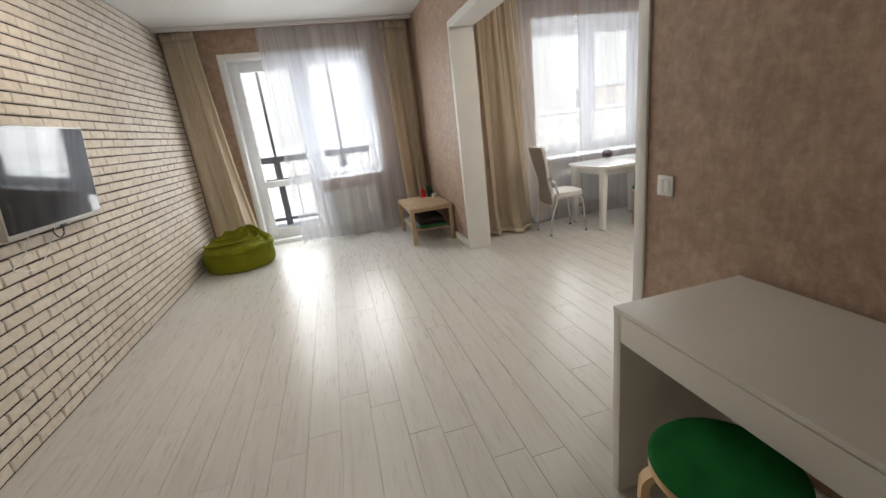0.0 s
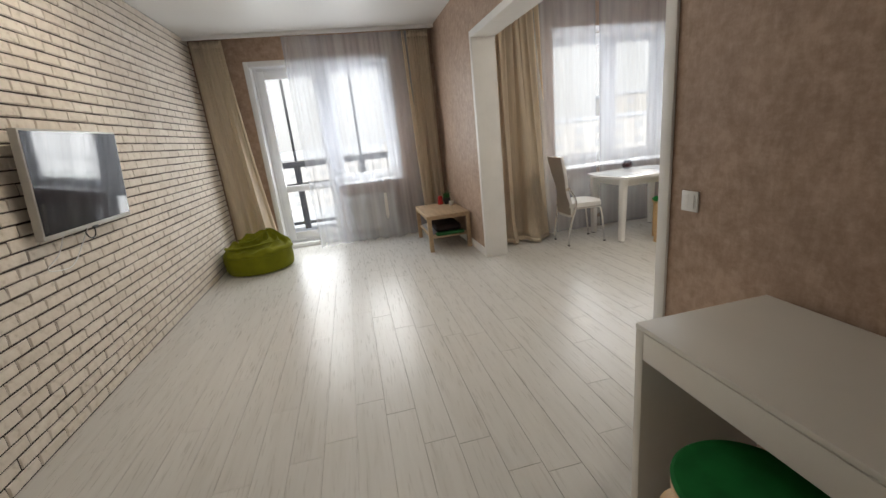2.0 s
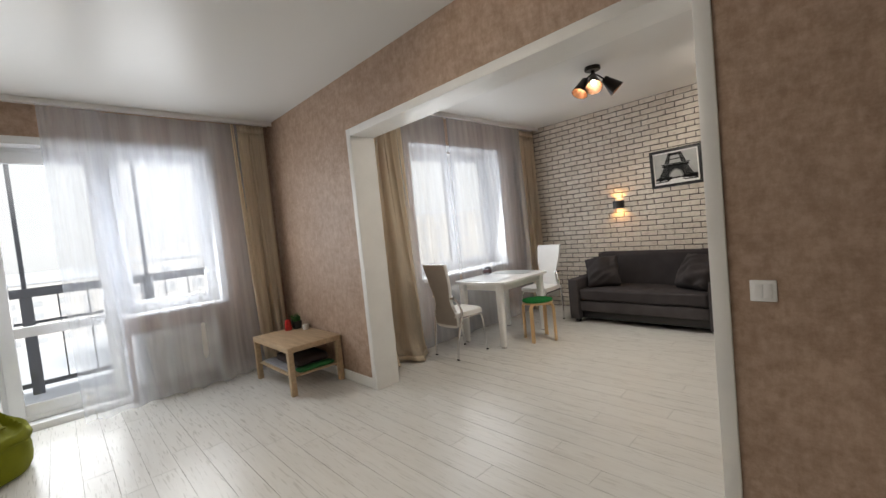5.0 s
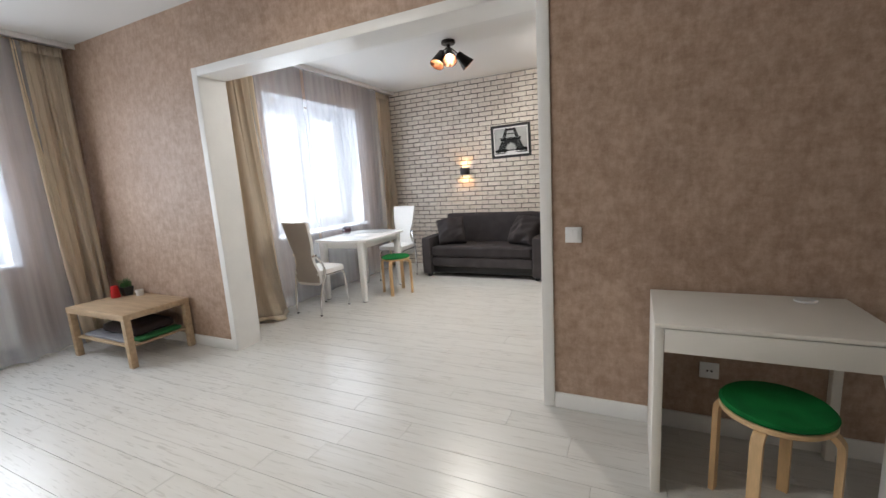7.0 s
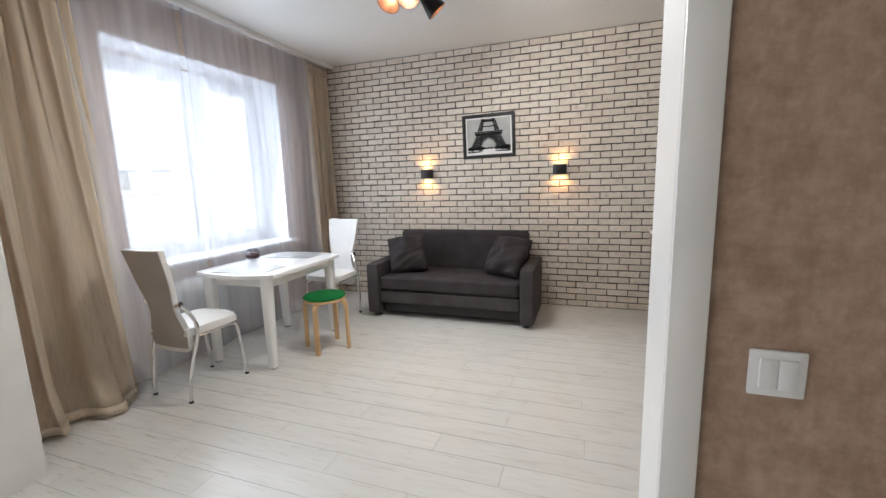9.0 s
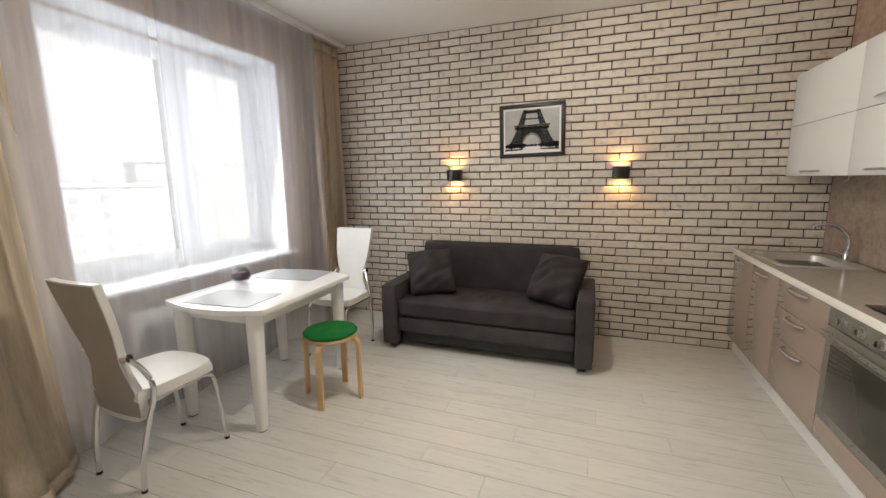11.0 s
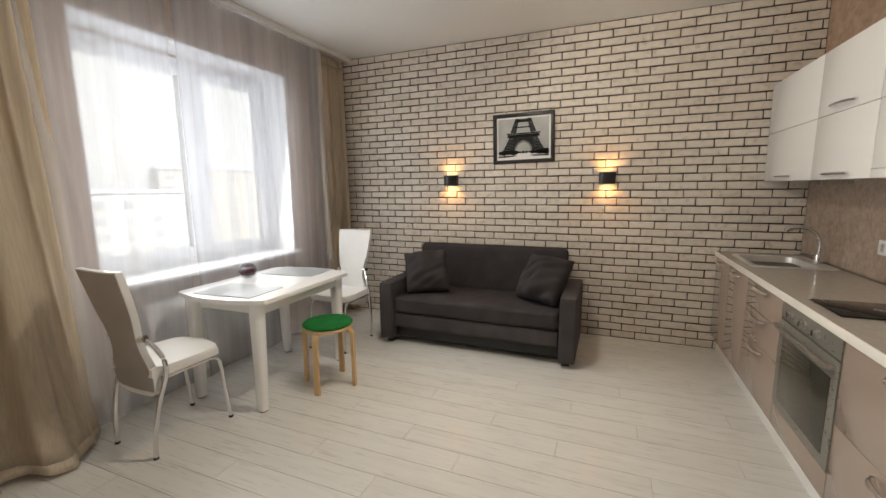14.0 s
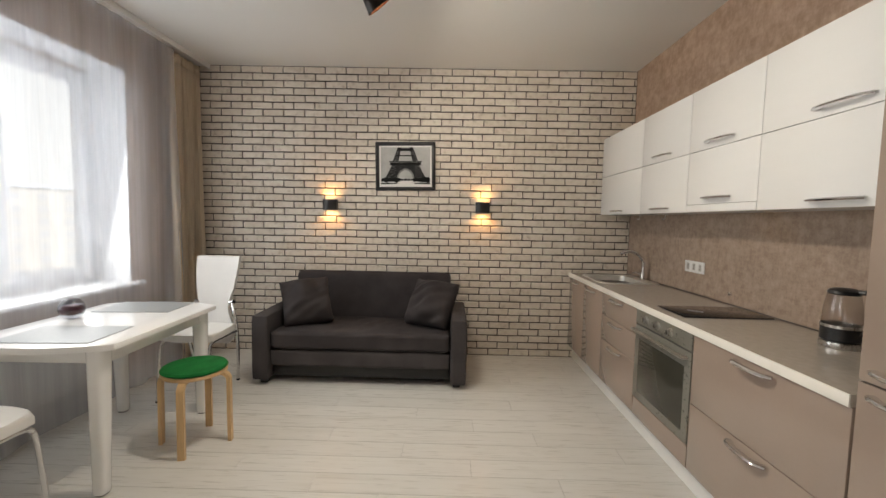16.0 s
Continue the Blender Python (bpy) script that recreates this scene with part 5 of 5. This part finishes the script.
for x in (3.085, 3.22, 3.355):
    kn = part("knob", turn_all(lathe([(0, 0), (0.024, 0), (0.024, 0.004), (0.019, 0.006), (0.017, 0.024), (0, 0.025)], 24), Matrix.Translation((x, CF + 0.004, 0.781)) @ Matrix.Rotation(radians(-90), 4, "X")), M_STEEL, ov)
    part("pointer", box((x - 0.002, CF + 0.028, 0.768), (x + 0.002, CF + 0.0305, 0.794)), M_BLACK, kn, smooth=False)
part("filler_panel", box((OX0 + 0.001, CF - 0.019, 0.135), (OX1 - 0.001, CF, 0.25), 0.0015), M_TAUPE, ov)

tk = thing("plinth", pose(0, 0, 0), "pale plinth strip below the base cabinets", "plinth")
part("strip", box((1.44, CF - 0.07, 0), (EX - 0.004, CF - 0.051, 0.134), 0.002), M_WHITE, tk)

wt = thing("worktop", pose(0, 0, 0), "glossy taupe worktop with a pale front edge", "worktop")
bm = bmesh.new()
ring_o = ((2.085, KSY + 0.001), (EX - 0.003, KSY + 0.001), (EX - 0.003, CF + 0.008), (2.085, CF + 0.008))
ring_i = ((4.28, 0.66), (4.77, 0.66), (4.77, 1.05), (4.28, 1.05))
vo = [[bm.verts.new((x, y, z)) for x, y in ring_o] for z in (0.830, 0.868)]
vi = [[bm.verts.new((x, y, z)) for x, y in ring_i] for z in (0.830, 0.868)]
for i in range(4):
    k = (i + 1) % 4
    bm.faces.new((vo[0][i], vo[0][k], vo[1][k], vo[1][i]))
    bm.faces.new((vi[0][i], vi[0][k], vi[1][k], vi[1][i]))
    for z in (0, 1):
        bm.faces.new((vo[z][i], vo[z][k], vi[z][k], vi[z][i]))
part("slab", bm, M_TOP, wt, smooth=False)
part("front_edge", box((2.085, CF + 0.0085, 0.829), (EX - 0.003, CF + 0.0145, 0.869), 0.002), M_EDGE, wt, "pale front edge")
part("back_strip", box((2.085, KSY + 0.006, 0.8685), (EX - 0.003, KSY + 0.014, 0.875), 0.002), M_CARCASS, wt)

si = thing("kitchen_sink", pose(0, 0, 0), "stainless steel inset sink in the worktop", "sink")
bm = bmesh.new()
outer = rounded_rect(0.56, 0.49, 0.05, 6, 4.525, 0.84)
inner = rounded_rect(0.47, 0.36, 0.06, 6, 4.525, 0.865)
bot = rounded_rect(0.41, 0.30, 0.05, 6, 4.525, 0.865)
rs = [[bm.verts.new((x, y, z)) for x, y in pts] for pts, z in ((outer, 0.8685), (rounded_rect(0.545, 0.475, 0.045, 6, 4.525, 0.84), 0.876), (inner, 0.873), (bot, 0.73))]
k = len(outer)
for q, r in zip(rs, rs[1:]):
    for i in range(k):
        bm.faces.new((q[i], q[(i + 1) % k], r[(i + 1) % k], r[i]))
bm.faces.new(rs[-1])
part("bowl", bm, M_SINK, si)
part("drain", lathe([(0, 0.0), (0.03, 0.0), (0.034, 0.003), (0.0, 0.002)], 20, centre=(4.525, 0.865, 0.731)), M_CHROME, si)
tp = thing("kitchen_tap", pose(4.50, 0.635, 0.875), "chrome swan-neck tap behind the sink", "tap")
part("body", lathe([(0, 0), (0.027, 0), (0.028, 0.006), (0.022, 0.012), (0.021, 0.06), (0.015, 0.07), (0, 0.07)], 24), M_CHROME, tp)
part("spout", tube(smooth_path([(0, 0, 0.06), (0.0, 0.0, 0.15), (0.012, 0.035, 0.215), (0.03, 0.095, 0.245), (0.05, 0.16, 0.235), (0.056, 0.18, 0.215)], 8), 0.0140, 12), M_CHROME, tp)
part("lever", tube([(0.02, 0.005, 0.045), (0.06, 0.03, 0.055), (0.10, 0.05, 0.05)], 0.008, 10, flat=0.6), M_CHROME, tp)

hb = thing("hob", pose(0, 0, 0), "narrow black glass hob set into the worktop", "hob")
part("glass_plate", box((3.068, 0.60, 0.8685), (3.358, 1.08, 0.875), 0.003), M_HOB, hb)
part("seal", box((3.064, 0.596, 0.8682), (3.362, 1.084, 0.8700), 0.0005), M_BLACK, hb, "thin black seal")

ke = thing("kettle", pose(2.595, 0.70, 0.8685) @ Matrix.Diagonal((0.9, 0.9, 1.06, 1.0)), "glass electric kettle with a black base", "kettle")
part("base", lathe([(0, 0), (0.078, 0), (0.08, 0.004), (0.078, 0.022), (0.07, 0.026), (0, 0.026)], 32), M_STEEL, ke)
part("collar", lathe([(0, 0.027), (0.072, 0.027), (0.076, 0.03), (0.076, 0.075), (0.072, 0.08), (0, 0.08)], 32), M_BLACK, ke)
part("jug", lathe([(0.071, 0.0805), (0.075, 0.1), (0.070, 0.16), (0.058, 0.215), (0.056, 0.215), (0.067, 0.16), (0.072, 0.1), (0.068, 0.0815)], 36), M_KETTLE, ke, "clear glass jug")
part("lid", lathe([(0, 0.235), (0.04, 0.233), (0.058, 0.225), (0.062, 0.214), (0.058, 0.21), (0, 0.21)], 32), M_BLACK, ke)
part("handle", tube(smooth_path([(-0.055, -0.015, 0.225), (-0.10, -0.03, 0.22), (-0.125, -0.035, 0.17), (-0.115, -0.032, 0.09), (-0.07, -0.02, 0.06)], 6), 0.013, 12, flat=0.7), M_BLACK, ke)
part("band", lathe([(0.0755, 0.079), (0.0775, 0.08), (0.0775, 0.088), (0.0755, 0.09)], 36), M_STEEL, ke)

# wall units
UF, UZ0, UZM, UZ1 = 0.863, 1.447, 1.812, 2.183
def wall_unit(x0, x1, label, top_handle=True, hood=False):
    u = thing("wall_cabinet", pose(0, 0, 0), label, "kitchen cabinet", "wall cabinets")
    part("body", box((x0 + 0.0005, KSY, UZ0), (x1 - 0.0005, UF - 0.02, UZ1)), M_GLOSSW, u, smooth=False)
    z0 = UZ0 + (0.045 if hood else 0.0)
    d = part("lower_flap", box((x0 + 0.0015, UF - 0.019, z0), (x1 - 0.0015, UF, UZM - 0.002), 0.0015), M_GLOSSW, u)
    w = 0.235
    bar_handle((x0 + x1) / 2, UF, UZ0 + (0.08 if hood else 0.032), w, d)
    d = part("upper_flap", box((x0 + 0.0015, UF - 0.019, UZM + 0.002), (x1 - 0.0015, UF, UZ1), 0.0015), M_GLOSSW, u)
    if top_handle:
        bar_handle((x0 + x1) / 2, UF, UZM + 0.038, w, d)
    if hood:
        part("hood_front", box((x0 + 0.002, UF - 0.02, UZ0 + 0.001), (x1 - 0.002, UF + 0.002, z0 - 0.003), 0.002), M_GLOSSW, u, "white pull-out hood front")
    return u


wall_unit(4.13, EX - 0.005, "white glossy wall cabinet in the corner by the bricks", False)
wall_unit(3.50, 4.13, "white glossy wall cabinet with two lift-up flaps")
wall_unit(2.905, 3.50, "white glossy wall cabinet above the cooker hood", True, True)
wall_unit(2.085, 2.905, "white glossy wall cabinet beside the tall unit")
tagged(part("splashback", box((2.085, KSY + 0.0005, 0.8685), (EX - 0.003, KSY + 0.006, UZ0)), M_SPLASH, smooth=False), "glossy taupe mottled splashback behind the worktop", "splashback")
so = thing("triple_socket", pose(3.852, KSY + 0.006, 1.065), "white triple wall socket on the splashback", "socket")
part("plate", box((-0.115, 0, -0.042), (0.115, 0.008, 0.042), 0.004), M_PVC, so)
for i in (-1, 0, 1):
    w_ = part("well", box((i * 0.072 - 0.015, 0.0075, -0.024), (i * 0.072 + 0.015, 0.0095, 0.024), 0.001), M_SILVER, so, "grey socket insert")
    for q in (-0.009, 0.009):
        part("hole", tube([(i * 0.072, 0.009, q), (i * 0.072, 0.0105, q)], 0.003, 8), M_BLACK, w_)
kn = part("rail_holder", lathe([(0, 0), (0.012, 0), (0.012, 0.012), (0, 0.016)], 16), M_CHROME)
kn.matrix_basis = pose(3.46, KSY + 0.006, 0.938, -90, 0, 0)
tagged(kn, "small chrome knob on the splashback", "knob")

for x in (4.255, 4.70):
    hk = thing("utensil_hook", pose(x, KSY + 0.03, UZ0), "small steel hook below the wall cabinet", "hook", "hooks below the wall cabinets")
    part("plate", box((-0.012, -0.012, -0.004), (0.012, 0.012, 0.0), 0.001), M_STEEL, hk)
    part("bend", tube(smooth_path([(0, 0, -0.003), (0, 0.002, -0.025), (0, 0.014, -0.04), (0, 0.026, -0.03)], 5), 0.0035, 8), M_STEEL, hk)

# tall unit
tu = thing("tall_cabinet", pose(0, 0, 0), "tall taupe kitchen column beside the worktop", "tall cabinet")
part("body", box((1.44, KSY, 0.135), (2.080, CF - 0.02, UZ1)), M_CARCASS, tu, smooth=False)
for z0, z1, hz in ((0.135, 0.918, 0.884), (0.922, UZ1, 0.958)):
    d = part("door", box((1.442, CF - 0.019, z0), (2.078, CF, z1 - 0.003), 0.0015), M_TAUPE, tu)
    bar_handle(1.93, CF, hz, 0.20, d)

# ---- outside ----
tagged(part("balcony_slab", box((-2.3, NY + 0.4, -0.25), (1.9, 7.75, 0.02)), M_SNOW, smooth=False), "concrete balcony floor dusted with snow", "balcony", kind="structure")
rl = thing("balcony_railing", pose(0, 0, 0), "dark painted metal balcony railing with posts", "railing")
RY = 7.60
part("top_rail", box((-2.3, RY - 0.04, 1.10), (1.9, RY + 0.04, 1.20), 0.006), M_RAIL, rl)
part("bottom_rail", box((-2.3, RY - 0.02, 0.10), (1.9, RY + 0.02, 0.15), 0.004), M_RAIL, rl)
part("middle_rail", box((-2.3, RY - 0.015, 0.80), (1.9, RY + 0.015, 0.83), 0.004), M_RAIL, rl)
for x in (-2.2, -1.06, 0.05, 1.15):
    part("post", box((x - 0.05, RY - 0.04, 0.02), (x + 0.05, RY + 0.04, 1.10), 0.006), M_RAIL, rl)
    part("glazing_bar", box((x - 0.02, RY - 0.025, 1.20), (x + 0.02, RY + 0.025, 2.75), 0.004), M_RAIL, rl)
x = -2.1
while x < 1.8:
    part("baluster", box((x - 0.007, RY - 0.007, 0.15), (x + 0.007, RY + 0.007, 1.10)), M_RAIL, rl, smooth=False)
    x += 0.26
tagged(part("ground", box((-4000, -4000, -19.0), (4000, 4000, -18.0)), M_SNOW, smooth=False), "snow-covered ground far below the windows", "ground", kind="structure")


def house(x, y, w, d, storeys, rz, facade, label, group="far apartment houses"):
    h = thing("apartment_house", pose(x, y, -18, 0, 0, rz), label, "building", group)
    H_ = storeys * 3.0 + 1
    part("wall", box((-w / 2, -d / 2, 0), (w / 2, d / 2, H_)), facade, h, smooth=False)
    part("roof", box((-w / 2 - 0.4, -d / 2 - 0.4, H_), (w / 2 + 0.4, d / 2 + 0.4, H_ + 0.7), 0.05), M_SNOW, h, "snowy flat roof")
    me = None
    for s in range(storeys):
        n = int(w / 4.5)
        for i in range(n):
            xx = -w / 2 + (i + 0.5) * w / n
            if me is None:
                o = part("window", box((-0.9, -0.06, -0.75), (0.9, 0.02, 0.75)), M_FARGLASS, h, smooth=False)
                me = o.data
            else:
                o = new("window", me)
                o.parent = h
            o.location = (xx, -d / 2, 1.9 + s * 3)


house(38, 95, 60, 14, 6, -8, M_FACADE, "pale long apartment house beyond the snow")
house(95, 110, 40, 14, 8, -25, M_FACADE2, "yellowish apartment house beyond the snow")
house(-10, 150, 70, 16, 5, 5, M_FACADE, "pale long apartment house across the yard")
house(-75, 140, 50, 16, 7, 20, M_FACADE2, "yellowish apartment house across the yard")
house(150, 170, 70, 18, 9, -30, M_FACADE, "tall pale apartment house on the horizon")
house(60, 210, 80, 18, 8, 0, M_FACADE2, "long yellowish apartment house on the horizon")


def parked_car(x, y, rz, mat):
    c = thing("parked_car", pose(x, y, -18, 0, 0, rz), "snow-dusted car parked in the yard below", "car", "cars in the yard")
    part("body", soft_block((-2.1, -0.85, 0.3), (2.1, 0.85, 0.95), 0.2, 6, 0.0), mat, c)
    part("cabin", soft_block((-1.3, -0.75, 0.9), (0.9, 0.75, 1.5), 0.25, 6, 0.0), M_FARGLASS, c)
    part("snow_cover", soft_block((-1.2, -0.7, 1.47), (0.8, 0.7, 1.62), 0.07, 6, 0.01), M_SNOW, c, "snow on the roof")
    for a in (-1.3, 1.3):
        for b in (-0.8, 0.8):
            part("wheel", tube([(a, b - 0.1, 0.33), (a, b + 0.1, 0.33)], 0.33, 16), M_BLACK, c)


crnd = random.Random(9)
for i in range(12):
    parked_car(-22 + i * 4.4 + crnd.uniform(-0.6, 0.6), 40 + (i % 3) * 9, 90 + crnd.uniform(-6, 6), crnd.choice([M_RAIL, M_FACADE, M_FARGLASS]))

# ---- pieces of floor and walls ----
structure("subfloor", box((WX - 0.3, SY - 0.2, -0.1), (EX + 0.3, NY + 0.05, -0.0035)), M_SUB, "dark joint bed under the laminate", "floor")
floor_e = thing("floor", pose(0, 0, 0), "whitewashed laminate planks with dark joints", "floor", kind="structure")
PW, PL, PSEAM = 0.1575, 1.285, -0.651
plank_mesh = {}


def plank(x0, x1, y0, y1):
    key = (round(x1 - x0, 3), round(y1 - y0, 3))
    if key not in plank_mesh:
        w, l = key
        b = bmesh.new()
        g, c = 0.0004, 0.0009
        lo = [b.verts.new(p) for p in ((-w / 2 + g, -l / 2 + g, -0.004), (w / 2 - g, -l / 2 + g, -0.004), (w / 2 - g, l / 2 - g, -0.004), (-w / 2 + g, l / 2 - g, -0.004))]
        hi = [b.verts.new(p) for p in ((-w / 2 + g + c, -l / 2 + g + c, 0), (w / 2 - g - c, -l / 2 + g + c, 0), (w / 2 - g - c, l / 2 - g - c, 0), (-w / 2 + g + c, l / 2 - g - c, 0))]
        b.faces.new(hi)
        for i in range(4):
            b.faces.new((lo[i], lo[(i + 1) % 4], hi[(i + 1) % 4], hi[i]))
        me = bpy.data.meshes.new("plank")
        b.to_mesh(me)
        b.free()
        me.materials.append(M_FLOOR)
        plank_mesh[key] = me
    o = new("plank", plank_mesh[key])
    o.location = ((x0 + x1) / 2, (y0 + y1) / 2, 0)
    o.parent = floor_e


joint_at = {0: 1.70, 3: 1.90, 5: 1.565, 7: 2.57}
prnd = random.Random(11)
k0, k1 = math.floor((WX - PSEAM) / PW), math.ceil((EX - PSEAM) / PW)
for k in range(k0, k1):
    x0, x1 = PSEAM + k * PW, PSEAM + (k + 1) * PW
    x0, x1 = max(x0, WX - 0.005), min(x1, EX + 0.005)
    if x1 - x0 < 0.01:
        continue
    ya, yb = (SY, NY + 0.04) if x1 < PX0 + 0.1 else (KSY, KY)
    joint = joint_at.get(k, (k * 0.43 + prnd.uniform(-0.12, 0.12)) % PL)
    y = joint - PL * math.ceil((joint - ya) / PL)
    while y < yb:
        a, b_ = max(y, ya), min(y + PL, yb)
        if b_ - a > 0.02:
            plank(x0, x1, a, b_)
        y += PL

BL, BH, JT = 0.2075, H / 41, 0.0074


def brick_mesh(length, seed):
    """One cast brick: soft worn corners and an uneven face towards +x."""
    r = random.Random(seed)
    b = bmesh.new()
    w, h = length / 2, (BH - JT) / 2
    j = lambda s=0.0024: r.uniform(-s, s)
    back = [b.verts.new((0, -w + j(), -h + j())), b.verts.new((0, w + j(), -h + j())), b.verts.new((0, w + j(), h + j())), b.verts.new((0, -w + j(), h + j()))]
    c = 0.0062
    front = [b.verts.new((0.009 + j(), s * (w - c) + j(), t * (h - c) + j())) for s, t in ((-1, -1), (0, -1), (1, -1), (1, 1), (0, 1), (-1, 1))]
    for i, v in enumerate(front):
        if i in (1, 4):
            v.co.y = j(0.02)
    b.faces.new(front)
    b.faces.new((back[0], back[1], front[2], front[1], front[0]))
    b.faces.new((back[1], back[2], front[3], front[2]))
    b.faces.new((back[2], back[3], front[5], front[4], front[3]))
    b.faces.new((back[3], back[0], front[0], front[5]))
    me = bpy.data.meshes.new("brick")
    bmesh.ops.recalc_face_normals(b, faces=b.faces)
    b.to_mesh(me)
    b.free()
    me.materials.append(M_BRICK)
    me.materials.append(M_BRICKS)
    return me


brick_full = [brick_mesh(BL - 0.0060, 40 + i) for i in range(8)]


def brick_wall(wall, face_x, sign, ya, yb, near_y, seed, shift):
    """Running bond; the bricks inside near_y, eye-high rows first, are single objects, the rest one joined mesh."""
    r = random.Random(seed)
    single = 0
    verts, faces = [], []
    for row in range(41):
        z = (row + 0.5) * BH
        y = ya - ((row % 2) * 0.5 + shift + r.uniform(-0.04, 0.04)) * BL
        while y < yb:
            a, b_ = max(y, ya), min(y + BL, yb)
            y += BL
            if b_ - a < 0.012:
                continue
            full = b_ - a > BL - 0.001
            mid = (a + b_) / 2
            me = r.choice(brick_full) if full else None
            if full and single < 300 and near_y[0] < mid < near_y[1] and near_y[2] < z < near_y[3]:
                o = new("brick", me)
                o.matrix_basis = Matrix.Translation((face_x - sign * 0.009, mid, z)) @ Matrix.Rotation(0 if sign > 0 else math.pi, 4, "Z")
                o.parent = wall
                single += 1
                continue
            src = me or brick_full[0]
            k = 1.0 if full else (b_ - a - JT) / (BL - JT)
            base = len(verts)
            for v in src.vertices:
                verts.append((face_x + sign * (v.co.x - 0.009), mid + sign * v.co.y * k, z + v.co.z))
            for p in src.polygons:
                faces.append([base + i for i in p.vertices])
    me = bpy.data.meshes.new("bricks")
    me.from_pydata(verts, [], faces)
    me.materials.append(M_BRICKS)
    o = new("bricks", me)
    o.parent = wall
    o["kind"] = "stuff"


brick_wall(bpy.data.objects["wall_west"], WX, 1, SY, NY, (1.9, 4.0, 0.5, 2.3), 21, 0.2)
brick_wall(bpy.data.objects["wall_east"], EX, -1, KSY, KY, (1.3, 4.0, 0.75, 2.3), 22, 0.35)
